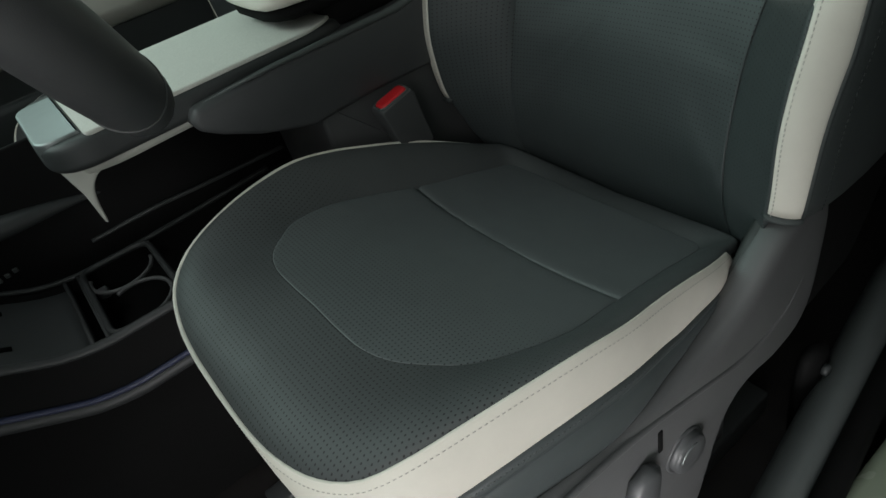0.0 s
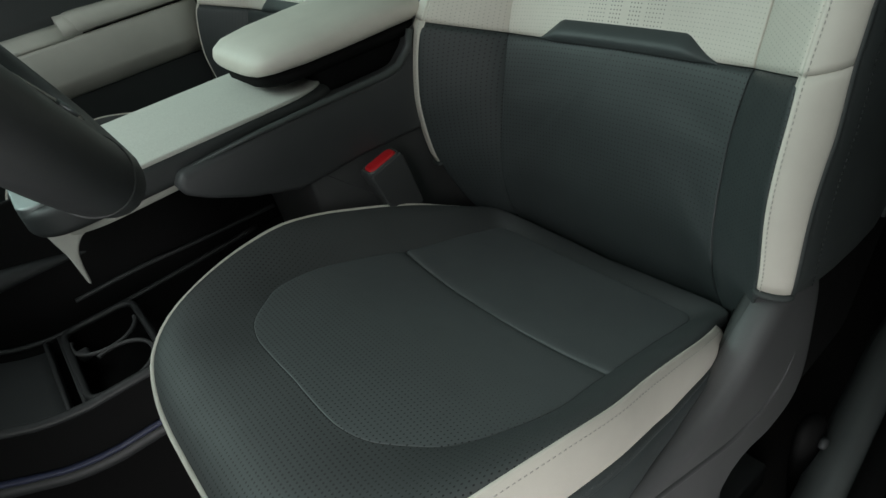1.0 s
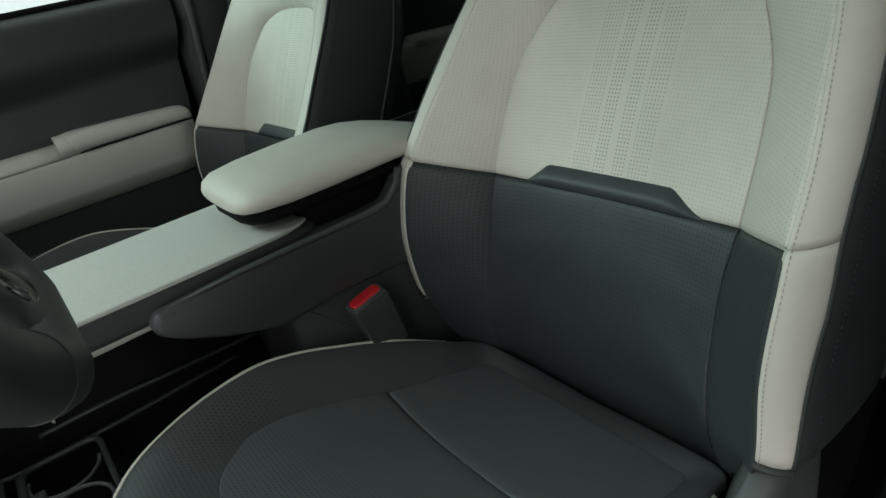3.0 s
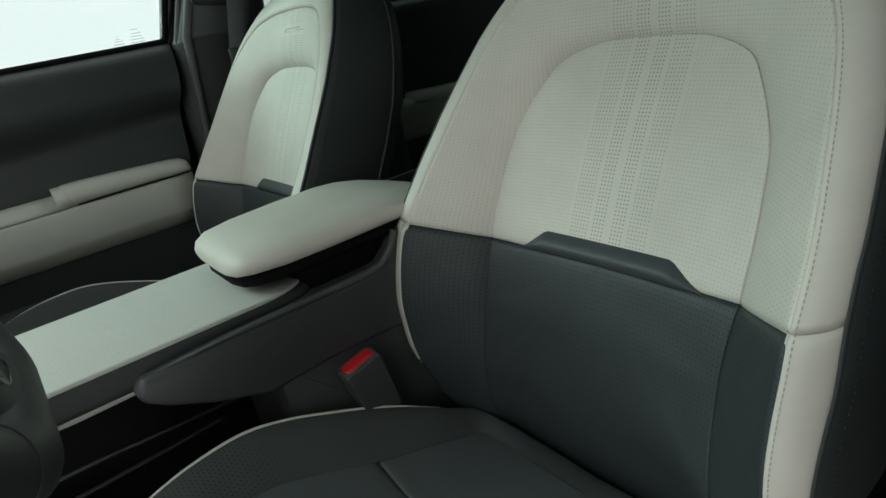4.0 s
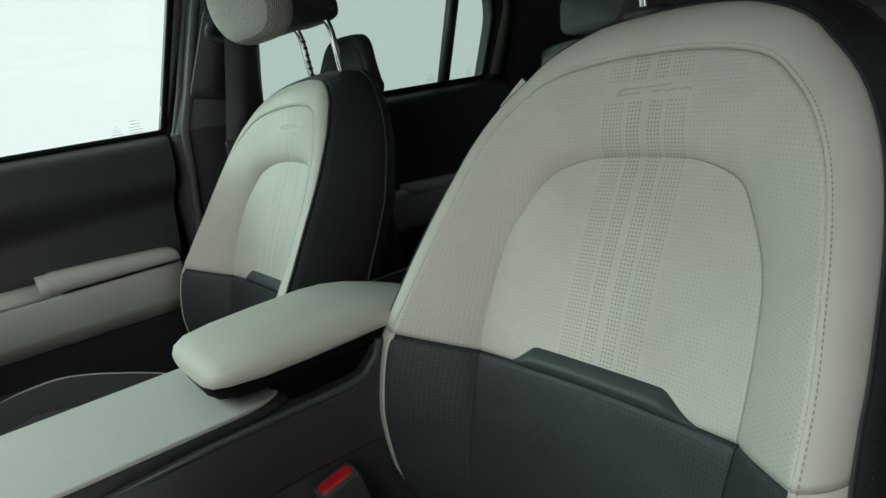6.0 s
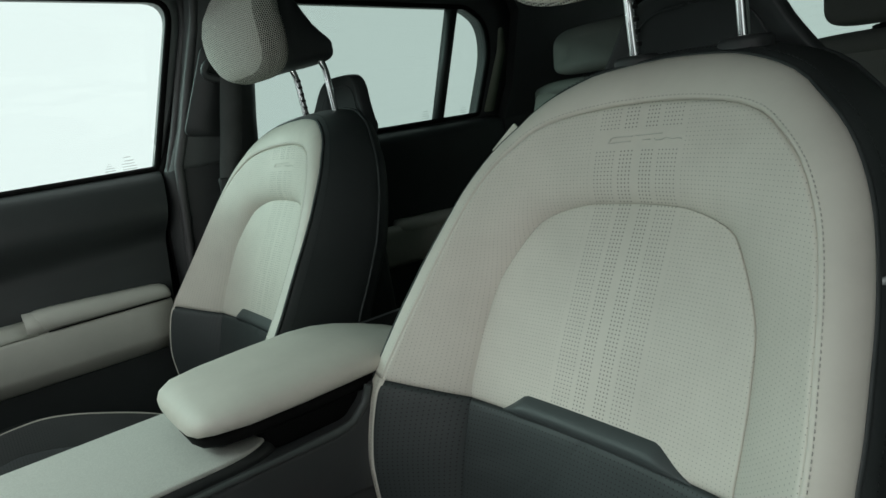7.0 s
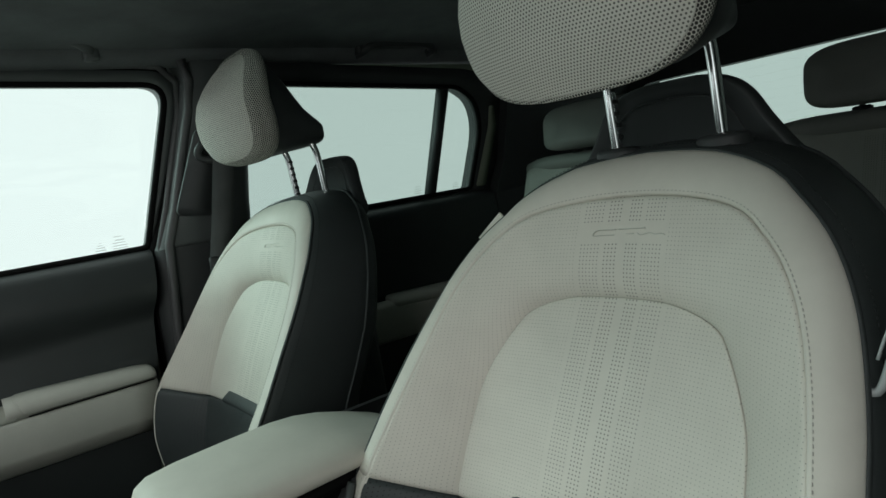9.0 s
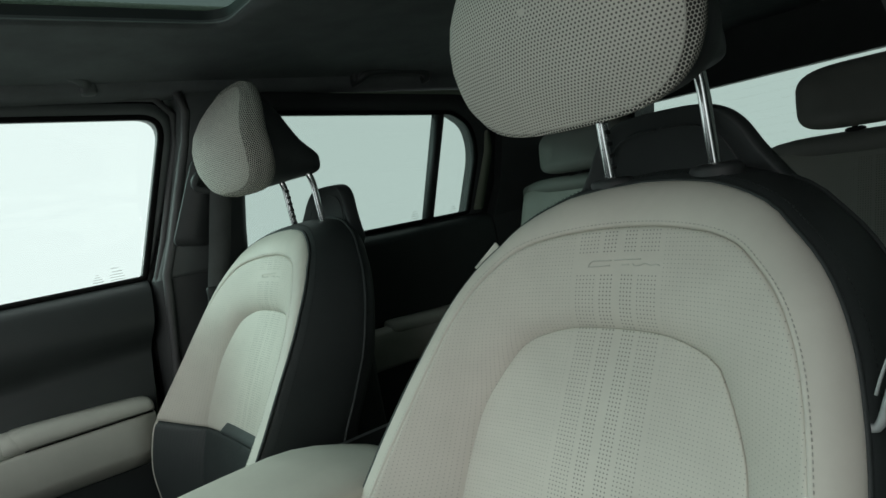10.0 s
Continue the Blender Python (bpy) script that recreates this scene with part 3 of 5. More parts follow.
    def face(w, z):
        """A point on the pale field above the insert."""
        w, h = w * 0.76 - 0.003, z - 0.90
        return Vector((cx + w, float(fit @ np.array([1, w ** 2, h, h ** 2, h ** 3])) - 0.0003, z))
    bm = bmesh.new()
    for stroke in (((-0.044, 0.8996), (-0.038, 0.9050), (-0.006, 0.9056)), ((-0.001, 0.9059), (0.042, 0.9068)), ((-0.044, 0.8996), (-0.008, 0.9005)), ((0.012, 0.9012), (0.024, 0.9015)), ((0.030, 0.9020), (0.034, 0.9002), (0.042, 0.9008), (0.050, 0.9023), (0.060, 0.9008), (0.068, 0.9017), (0.074, 0.9005))):
        t = tube([face(*p) for p in spline([(a, b, 0) for a, b in stroke], 14) for p in [(p[0], p[1])]], 0.0005, 6, (0, 1, 0))
        me = bpy.data.meshes.new("stroke")
        t.to_mesh(me)
        t.free()
        bm.from_mesh(me)
        bpy.data.meshes.remove(me)
    bpart("pressed_badge", bm, M_BADGE, seat, "faint pressed strokes in the leather")
    # rear wing behind the headrest
    half = [(0.0, 1.056), (0.040, 1.0545), (0.068, 1.047), (0.089, 1.030), (0.108, 1.000), (0.130, 0.970), (0.150, 0.945), (0.140, 0.918), (0.08, 0.905), (0.0, 0.904)]
    right = spline([(a, b, 0) for a, b in half[:-1]], 60)
    slim, sweep = (1.0, 0.0) if outer > 0 else (0.88, 0.27)
    loop = [(v.x * slim, v.y) for v in right] + [(-v.x * slim, v.y) for v in right[::-1][:-1]]

    def wing(rowset):
        return loft([[(cx + a * k, y - 0.30 * max(0, 0.95 - b) + sweep * max(0, b - 0.93) + o, 0.90 + (b - 0.90) * kz) for a, b in loop] for y, k, kz, o in rowset], True, True, True)
    def wpart(name, bm, mat, label=""):
        bmesh.ops.rotate(bm, verts=bm.verts, cent=(cx, 0.95, 0.36), matrix=Matrix.Rotation(lean * 0.6, 3, "X"))
        return part(name, bm, mat, seat, label)
    wpart("rear_wing", wing([(1.258, 0.90, 0.970, 0), (1.252, 0.955, 0.985, 0), (1.253, 0.985, 0.996, 0), (1.259, 1.0, 1.0, 0), (1.270, 1.0, 1.0, 0), (1.278, 0.98, 0.995, 0), (1.282, 0.93, 0.98, 0)]), M_SIDE, "black shell rising behind the headrest")
    wpart("wing_seam", tube([(cx + a * 0.82, 1.2535 - 0.30 * max(0, 0.95 - b) + sweep * max(0, b - 0.93), 0.68 + (b - 0.68) * 0.945) for a, b in loop if b > 0.93], 0.0012, 6, (0, 1, 0)), M_BLACK)
    # headrest
    n = 72

    def oval(hw, hz, zc, e=2.7):
        out = []
        for k in range(n):
            a = 2 * math.pi * k / n
            ca, sa = math.cos(a), math.sin(a)
            out.append((hw * math.copysign(abs(ca) ** (2 / e), ca), zc + hz * math.copysign(abs(sa) ** (2 / e), sa)))
        return out
    hx = cx + outer * (0.011 if outer > 0 else 0.004)
    zc, hz = (1.155, 0.1095) if outer > 0 else (1.1750, 0.1030)
    taper, high, low = (0.34, 0.012, 0.0) if outer > 0 else (0.14, 0.018, 0.012)
    O = [(a * (1 - taper * max(0, (z - 1.14) / 0.12) ** 1.4), z) for a, z in oval(0.145, hz, zc, 3.2)]
    front = [(1.035, 1.096), (1.050, 1.086), (1.067, 1.075), (1.092, 1.060), (1.13, 1.047), (1.168, 1.043), (1.202, 1.049 + 0.2 * low), (1.231, 1.061 + 0.6 * low), (1.252, 1.075 + 0.85 * low), (1.27, 1.092 + low)]

    def rim_y(z):
        return 1.092 + high * max(0, (z - 1.17) / 0.10) ** 1.4 + low * max(0, (1.17 - z) / 0.10)
    rows, uvs = [], []
    last = None
    for k, back_by in ((0.03, 0), (0.12, 0), (0.22, 0), (0.32, 0), (0.42, 0), (0.52, 0), (0.60, 0), (0.68, 0), (0.75, 0), (0.81, 0), (0.86, 0), (0.90, 0), (0.935, 0), (0.955, 0), (0.961, 0), (0.965, 0), (0.970, 0), (0.978, 0), (0.987, 0), (0.995, 0), (1.0, 0), (0.998, 0.007), (0.985, 0.014), (0.96, 0.017)):
        f = 1.0 if back_by else lerp_table([(0.4, 0), (0.6, 0.02), (0.75, 0.07), (0.81, 0.11), (0.86, 0.17), (0.90, 0.245), (0.935, 0.345), (0.955, 0.44), (0.965, 0.50), (0.985, 0.80), (1.0, 1.0)], k)
        row = []
        for a, z in O:
            zk = zc + (z - zc) * k
            y0 = lerp_table(front, zk) + 0.014 * (a * k / 0.144) ** 2
            row.append(Vector((hx + a * k, y0 + (rim_y(z) - y0) * f + back_by, zk)))
        s = [0.004] * n if last is None else [q + (p - r).length for q, p, r in zip(s, row, last)]
        uvs.append([(q * math.cos(math.atan2(z - zc, a)), q * math.sin(math.atan2(z - zc, a))) for q, (a, z) in zip(s, O)])
        rows.append(row)
        last = row
    cut = 15 if outer > 0 else 12
    head = hpart("headrest", loft(rows[:cut], True, True, False, uvs[:cut]), M_MESH, seat, "pale knit mesh headrest pad")
    hpart("headrest_side", loft(rows[cut - 1:], True, False, False, uvs[cut - 1:]), M_MESH_SIDE, head, "open knit mesh side of the pad")
    hpart("pad_seam", tube([p + Vector((0, 0.0008, 0)) for p in rows[cut - 1]], 0.0011, 6, (0, 1, 0), closed=True), M_PAD_SEAM, head, "pale seam round the pad")
    rows = []
    zt, reach, thin = (1.104, 1.0, 1.0) if outer > 0 else (1.113, 0.95, 0.66)
    tip = oval(0.088, 0.022, zt, 3.5)
    for k, y in ((0.0, 1.104), (0.02, 1.112), (0.08, 1.129), (0.24, 1.155), (0.45, 1.176), (0.66, 1.195), (0.82, 1.213), (0.93, 1.226), (1.0, 1.232)):
        k, y = k ** thin, 1.104 + (y - 1.104) * reach
        g = 0.955 if k < 0.02 else 1.0
        rows.append([(hx + (a * 0.955 * (1 - k) + c * k) * g, y + (rim_y(z) - 1.092) * (1 - k), (zc + (z - zc) * 0.955) * (1 - k) + d * k) for (a, z), (c, d) in zip(O, tip)])
    rows.append([(hx + c * 0.8, 1.104 + 0.132 * reach, zt + (d - zt) * 0.75) for c, d in tip])
    hpart("headrest_shell", loft(rows, True, True, True), M_BLACK, head, "black moulded headrest shell")
    for s in (-1, 1):
        x = cx + (0.0145 if outer > 0 else -0.0045) + s * 0.064
        path = spline([(x, 1.222, 0.975), (x, 1.2185, 1.025), (x, 1.2155, 1.068), (x, 1.210, 1.090), (x, 1.198, 1.108)], 160)
        hpart("headrest_post", tube(path, 0.0064, 16), M_CHROME, head, "chrome headrest post")
        if s < 0:
            for k in range(6):
                zn = 0.999 + 0.0135 * k
                yn = 1.222 - 0.07 * (zn - 0.975)
                hpart("notch", box(x + 0.0048, x + 0.0070, yn - 0.0047, yn + 0.0047, zn, zn + 0.005, 0.0006, 1), M_BLACK, head)
        bm = loft([[(x + r * 1.25 * math.cos(a), 1.222 + r * math.sin(a), z) for a in [2 * math.pi * k / 28 for k in range(28)]] for r, z in ((0.022, 0.968), (0.022, 0.984), (0.020, 0.988), (0.012, 0.9895), (0.007, 0.9895))], True, False, True)
        hpart("post_collar", bm, M_BLACK, head, "black plastic post collar")
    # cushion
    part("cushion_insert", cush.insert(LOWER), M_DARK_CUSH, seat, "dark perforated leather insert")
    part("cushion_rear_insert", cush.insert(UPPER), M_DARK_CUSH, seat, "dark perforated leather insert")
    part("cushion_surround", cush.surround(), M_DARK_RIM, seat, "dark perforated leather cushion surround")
    front_run = [k % RING for k in range(RING // 2, RING // 2 + RING) if cush.R[k % RING][1] < 0.893]

    def ahead(row):
        return [row[k] for k in front_run]
    part("cushion_piping", tube(ahead(cush.edge_row(0.0004, 0.0022)), lambda f: (0.0029 if outer < 0 else lerp_table([(0.50, 0.0029), (0.60, 0.0015)], f)) * min(1, 0.02 + 14 * min(f, 1 - f)), 8, (0, 0, 1)), M_WHITE, seat, "pale piping")

    def drop(o):
        return 0.062 - 0.013 * max(0, min(1, (o[1] - 0.53) / 0.18)) - 0.018 * max(0, min(1, (o[1] - 0.77) / 0.10))

    def skirt(o):
        return 0.080 - 0.071 * max(0, min(1, (o[1] - 0.67) / 0.19))

    def under(o, deep):
        """The front and inner side lean in towards the floor."""
        g = max(0, min(1, (0.165 - o[0] * outer) / 0.12))
        return 0.30 * g * g * (3 - 2 * g) * deep * max(0, min(1, (0.86 - o[1]) / 0.1))
    rows = [cush.edge_row(-0.003, 0.0035), cush.edge_row(-0.0004, 0.0008), cush.edge_row(0.0010, 0.0014)]
    for f, a in ((0.03, 0.0024), (0.10, 0.0042), (0.25, 0.0068), (0.45, 0.0088), (0.65, 0.0096), (0.85, 0.0090), (0.96, 0.0080), (1.0, 0.0065), (1.02, 0.002)):
        rows.append(cush.edge_row(lambda o, f=f, a=a: a - under(o, drop(o) * f), lambda o, f=f: 0.0015 + (drop(o) + 0.0015) * f))
    strip = [[line[0] + Vector(((cx - line[0].x) * 0.02, 0.003, -0.012))] + line + [line[-1] + Vector(((cx - line[-1].x) * 0.02, 0.003, -0.012))] for line in map(ahead, rows)]
    part("cushion_band", loft(strip, False), M_WHITE if outer > 0 else M_SIDE, seat, "smooth leather side band")
    row = cush.edge_row(lambda o: 0.0046 - under(o, drop(o) * 0.12), lambda o: 0.0015 + drop(o) * 0.12)
    part("cushion_stitching", dashes(ahead(row), ahead([Vector((n.x, n.y, 0.25)) for n in cush.N]), 0.0028, 0.0008, 0.0004, 0.0050), M_STITCH_PALE, seat, "pale thread stitching")
    rows = [cush.edge_row(lambda o: 0.003 - under(o, drop(o)), lambda o: 0.003 + drop(o) * 0.985)]
    for f, a in ((0.0, 0.0075), (0.035, 0.0095), (0.10, 0.0105), (0.155, 0.0100), (0.175, 0.0085), (0.21, 0.0100), (0.45, 0.0115), (0.75, 0.0095), (0.93, 0.0060), (1.0, 0.0010), (1.05, -0.010)):
        rows.append(cush.edge_row(lambda o, f=f, a=a: a - under(o, drop(o) + skirt(o) * f), lambda o, f=f: 0.0035 + drop(o) + skirt(o) * f))
    rows.append(cush.edge_row(-0.06, lambda o: 0.0035 + drop(o) + skirt(o) * 1.1))
    part("cushion_skirt", loft(rows, True, False, True), M_DARK, seat, "dark leather cushion skirt")
    for f in (0.055, 0.94):
        row = cush.edge_row(lambda o, f=f: (0.0098 if f < 0.5 else 0.0058) - under(o, drop(o) + skirt(o) * f), lambda o, f=f: 0.0035 + drop(o) + skirt(o) * f)
        part("skirt_stitching", dashes(row + row[:1], [Vector((n.x, n.y, 0.1)) for n in cush.N], 0.0032, 0.0009, 0.0006, 0.0055), M_STITCH_GREY, seat, "grey thread stitching")
    # plastic side cover with its controls, on the door side
    cover = spline([(0.44, 0.22, 0), (0.455, 0.31, 0), (0.50, 0.348, 0), (0.57, 0.362, 0), (0.676, 0.364, 0), (0.757, 0.364, 0), (0.82, 0.374, 0), (0.858, 0.392, 0), (0.888, 0.420, 0), (0.925, 0.446, 0), (0.965, 0.452, 0), (0.990, 0.425, 0), (0.992, 0.36, 0), (0.985, 0.30, 0), (0.962, 0.266, 0), (0.915, 0.254, 0), (0.872, 0.258, 0), (0.842, 0.247, 0), (0.823, 0.215, 0), (0.808, 0.17, 0), (0.79, 0.12, 0), (0.755, 0.088, 0), (0.65, 0.075, 0), (0.50, 0.085, 0), (0.45, 0.13, 0)], 100, True)
    x0, x1 = (cx + 0.220, cx + 0.256) if outer > 0 else (cx - 0.256, cx - 0.220)
    side_x = cx + outer * 0.256
    part("side_cover", prism([(p.x, p.y) for p in cover], "x", x0, x1, 0.014, 4), M_SEAT_PLASTIC, seat, "dark grey moulded side cover")
    ridge = spline([(side_x - outer * 0.0004, y, z) for y, z in ((0.475, 0.345), (0.56, 0.366 - 0.006), (0.642, 0.3585), (0.712, 0.349), (0.769, 0.334), (0.834, 0.3165), (0.873, 0.313), (0.907, 0.317), (0.935, 0.332), (0.955, 0.36))], 60)
    part("cover_ridge", tube(ridge, lambda f: 0.0032 * min(1, 0.05 + 6 * f, 0.05 + 6 * (1 - f)), 10), M_SEAT_PLASTIC, seat, "raised ridge on the side cover")
    # hinge piece coloured black for the shade the backrest throws there
    hinge = rounded([(0.855, 0.375), (0.895, 0.425), (0.935, 0.454), (0.975, 0.455), (0.988, 0.43), (0.975, 0.385), (0.952, 0.34), (0.925, 0.295), (0.885, 0.30)], 0.012, 4)
    hx0, hx1 = (cx + 0.216, cx + 0.250) if outer > 0 else (cx - 0.250, cx - 0.216)
    part("shaded_hinge_cover", prism(hinge, "x", hx0, hx1, 0.010, 3), M_HINGE_SHADE, seat, "hinge cover with the shade under the backrest in its black")
    recliner = rounded([(0.925, 0.30), (0.945, 0.44), (1.00, 0.50), (1.16, 0.56), (1.185, 0.42), (1.10, 0.27), (1.0, 0.25)], 0.02, 5)
    rx0, rx1 = (cx + 0.19, cx + 0.244) if outer > 0 else (cx - 0.244, cx - 0.19)
    part("recliner_cover", prism(recliner, "x", rx0, rx1, 0.012, 3), M_RUBBER, seat, "black recliner cover under the backrest")
    if outer > 0:
        ky, kz = 0.753, 0.262
        disc = [[(side_x + d, ky + r * math.cos(a), kz + r * math.sin(a)) for a in [2 * math.pi * k / 40 for k in range(40)]] for r, d in ((0.0275, 0.0), (0.0275, 0.002), (0.0255, 0.003), (0.0235, -0.001), (0.0235, 0.008), (0.0215, 0.011), (0.012, 0.0105))]
        knob = part("lumbar_knob", loft(disc, True, False, True), M_CONSOLE, seat, "round glossy lumbar control")
        part("knob_mark", tube([(side_x + 0.0112, ky + 0.0165 * math.cos(a), kz + 0.0165 * math.sin(a)) for a in np.linspace(1.2, 3.0, 14)], 0.0009, 6, (1, 0, 0)), M_SILVER, knob, "fine silver arc")
        lever = prism([(0.660, 0.27), (0.668, 0.302), (0.690, 0.310), (0.703, 0.300), (0.700, 0.262), (0.690, 0.20), (0.662, 0.20)], "x", side_x - 0.002, side_x + 0.017, 0.006, 1)
        part("recline_lever", lever, M_CONSOLE, seat, "glossy dark recline switch")
        part("cover_slot", box(side_x - 0.003, side_x + 0.0015, 0.714, 0.720, 0.298, 0.330, 0.001), M_RUBBER, seat)
        part("slide_switch", prism([(0.54, 0.225), (0.55, 0.242), (0.62, 0.245), (0.630, 0.230), (0.62, 0.217), (0.55, 0.213)], "x", side_x - 0.002, side_x + 0.015, 0.005, 3), M_CONSOLE, seat, "glossy dark slide switch")
        tie = spline([(cx + 0.240, 1.066, 0.800), (cx + 0.248, 1.070, 0.798), (cx + 0.254, 1.073, 0.803), (cx + 0.262, 1.080, 0.832), (cx + 0.274, 1.088, 0.866), (cx + 0.288, 1.094, 0.900)], 30)
        part("tag_tie", tube(tie, lambda f: 0.0034 if f < 0.35 else 0.0021, 10), M_TIE, seat, "clear plastic tag tie")
        part("tie_end", tube([Vector(p) + Vector((-0.006, -0.004, 0.004)) for p in tie[8:]], 0.0012, 8), M_TIE, seat, "clear plastic tie end")
    for s in (-1, 1):
        part("seat_rail", box(cx + s * 0.19 - 0.02, cx + s * 0.19 + 0.02, 0.40, 1.02, 0.012, 0.055, 0.004), M_BLACK, seat, "black steel slide rail")
        part("seat_leg", box(cx + s * 0.19 - 0.015, cx + s * 0.19 + 0.015, 0.50, 0.92, 0.052, 0.33, 0.006), M_BLACK, seat, "black steel seat frame")
    part("hinge", box(cx - 0.18, cx + 0.18, 0.995, 1.04, 0.28, 0.36, 0.02, 3), M_BLACK, seat)
    if tag_side:
        x = cx + tag_side * 0.186
        bm = prism([(x - 0.002, 0.931), (x + 0.011, 0.920), (x - 0.033, 0.891), (x - 0.049, 0.899)], "y", 1.148, 1.151, 0.0006, 1)
        part("sewn_label", bm, M_WHITE, seat, "small pale sewn-in fabric label")
    seat.location.y += shift
    seat.location.z += rise
    return seat


front_seat(0.37, 1, "driver seat in pale and dark perforated leather with knit headrest", 0.0, -1)
front_seat(-0.402, -1, "passenger seat in pale and dark perforated leather with knit headrest", -0.027, 0, radians(3.3), -0.012)

# ---- car shell ----
def side_x(z, belt=0.775):
    return belt - 0.38 * max(0.0, z - 0.92)


def panel_along_y(section, y0, y1, steps=24, swell=None, end=None):
    """A closed (x, z) section carried along y."""
    rows = []
    for i in range(steps + 1):
        row = []
        for x, z in section:
            y = y0 + ((end(z) if end else y1) - y0) * i / steps
            row.append((x + (swell(y, z) if swell else 0), y, z))
        rows.append(row)
    return loft(rows, True, True, True)


def side_panel(outer, holes, belt, taper, thick, mirror=1):
    """A sheet on the leaning body side with openings through it, given thickness."""
    bm = bmesh.new()
    loops = []
    for loop in [outer] + holes:
        vs = [bm.verts.new((mirror * (-(belt - 0.38 * max(0.0, z - 0.92)) + taper * (y - 1.5)), y, z)) for y, z in loop]
        loops += [bm.edges.new((vs[i], vs[(i + 1) % len(vs)])) for i in range(len(vs))]
    bmesh.ops.triangle_fill(bm, use_beauty=True, use_dissolve=False, edges=loops)
    geom = bmesh.ops.extrude_face_region(bm, geom=list(bm.faces))
    for g in geom["geom"]:
        if isinstance(g, bmesh.types.BMVert):
            g.co.x -= mirror * thick
    return bm


FRONT_WIN = rounded([(-0.10, 0.924), (0.945, 0.924), (1.018, 1.260), (0.25, 1.290)], [0.01, 0.012, 0.05, 0.05])
REAR_WIN = rounded([(1.168, 0.927), (1.874, 0.926), (1.890, 1.10), (1.858, 1.180), (1.785, 1.218), (1.185, 1.255)], [0.012, 0.015, 0.04, 0.04, 0.02, 0.03])


def on_side(loop, belt, taper, shift=0.0, mirror=1):
    return [Vector((mirror * (-(belt - 0.38 * max(0.0, z - 0.92)) + taper * (y - 1.5) + shift), y, z)) for y, z in loop]


FB, RB, RT = 0.775, 0.745, 0.05

# floor, tunnel, ground
part("ground", box(-14, 14, -14, 14, -0.55, -0.42, 0), M_STUDIO, None, "pale seamless studio floor", False, kind="structure", category="floor")
part("floor", box(-0.80, 0.78, -0.6, 2.7, -0.06, 0.0, 0.01), M_CARPET, None, "black carpeted car floor", kind="structure", category="floor")
mat_loop = rounded([(0.13, 0.0), (0.60, 0.0), (0.60, 0.46), (0.13, 0.40)], 0.05)
fm = thing("floor_mat", 0.37, 0.2, 0.0, "black carpet floor mat lying before the driver seat", "floor mat")
part("mat", prism(mat_loop, "z", 0.001, 0.010, 0.003, 2), M_CARPET, fm)
part("mat_fastener", loft([[(0.285 + r * math.cos(a), 0.33 + r * math.sin(a), z) for a in [2 * math.pi * k / 24 for k in range(24)]] for r, z in ((0.026, 0.008), (0.026, 0.013), (0.022, 0.016), (0.01, 0.0165))], True, True, True), M_CONSOLE, fm, "round plastic mat fastener")

# unseen flag beside the driver seat, added to hold light off its outer side
part("light_flag", box(1.18, 1.24, 0.05, 4.2, -0.42, 2.1, 0), plastic("grey_flag_panel", (0.13, 0.13, 0.125), 0.8, 30, 0.05), None, "unseen grey panel added to block side light", False, kind="structure", category="wall")

# passenger front door
door = thing("door_1", -0.76, 0.5, 0.0, "closed front door with pale armrest and dark upper panel", "car door", kind="structure")
sec = [(-0.84, 0.925), (-0.790, 0.925), (-0.765, 0.921), (-0.742, 0.910), (-0.730, 0.890), (-0.726, 0.85), (-0.733, 0.79), (-0.738, 0.74), (-0.735, 0.70), (-0.728, 0.675), (-0.728, 0.50), (-0.735, 0.30), (-0.745, 0.08), (-0.84, 0.08)]


def wave(y, z):
    """A long crease that climbs to the rear, with a swelling over it."""
    crease = 0.770 + 0.030 * (y - 0.55)
    return 0.016 * math.exp(-((z - crease - 0.055) / 0.045) ** 2) - 0.016 * math.exp(-((z - crease + 0.012) / 0.030) ** 2) if z > 0.6 else 0.0


dense_sec = [(v.x, v.y) for v in spline([(a, b, 0) for a, b in sec[1:12]], 60)]
sharp(part("upper_panel", panel_along_y([sec[0]] + dense_sec + sec[12:], -0.35, 0.948, 40, wave, lambda z: 0.948 - 0.16 * max(0, 0.925 - z)), M_DOOR_DARK, door, "dark moulded door skin"), 60)
# pale lower field under the armrest
field = [(-0.735, 0.648), (-0.690, 0.648), (-0.683, 0.645), (-0.681, 0.639), (-0.683, 0.573), (-0.687, 0.563), (-0.714, 0.536), (-0.722, 0.531), (-0.735, 0.529)]
part("armrest_field", panel_along_y(field, -0.30, 0.89, 20), M_DOOR_PALE, door, "pale leather panel under the armrest")
grip = [(-0.738, 0.650), (-0.738, 0.668), (-0.722, 0.675), (-0.704, 0.674), (-0.695, 0.669), (-0.684, 0.656), (-0.681, 0.650), (-0.684, 0.646), (-0.70, 0.645)]
part("grip_rail", panel_along_y(grip, -0.30, 0.634, 14), M_DOOR_PALE, door, "pale leather grip rail")
step = [(-0.738, 0.655), (-0.738, 0.682), (-0.722, 0.689), (-0.702, 0.688), (-0.689, 0.681), (-0.6825, 0.668), (-0.6825, 0.6485)]
part("grip_step", panel_along_y(step, 0.617, 0.672, 3), M_DOOR_PALE, door, "pale leather step before the armrest")
cap = []
cs = [(-0.738, 0.655), (-0.738, 0.682), (-0.722, 0.691), (-0.700, 0.692), (-0.686, 0.687), (-0.679, 0.677), (-0.677, 0.666), (-0.678, 0.655), (-0.684, 0.651), (-0.700, 0.650)]
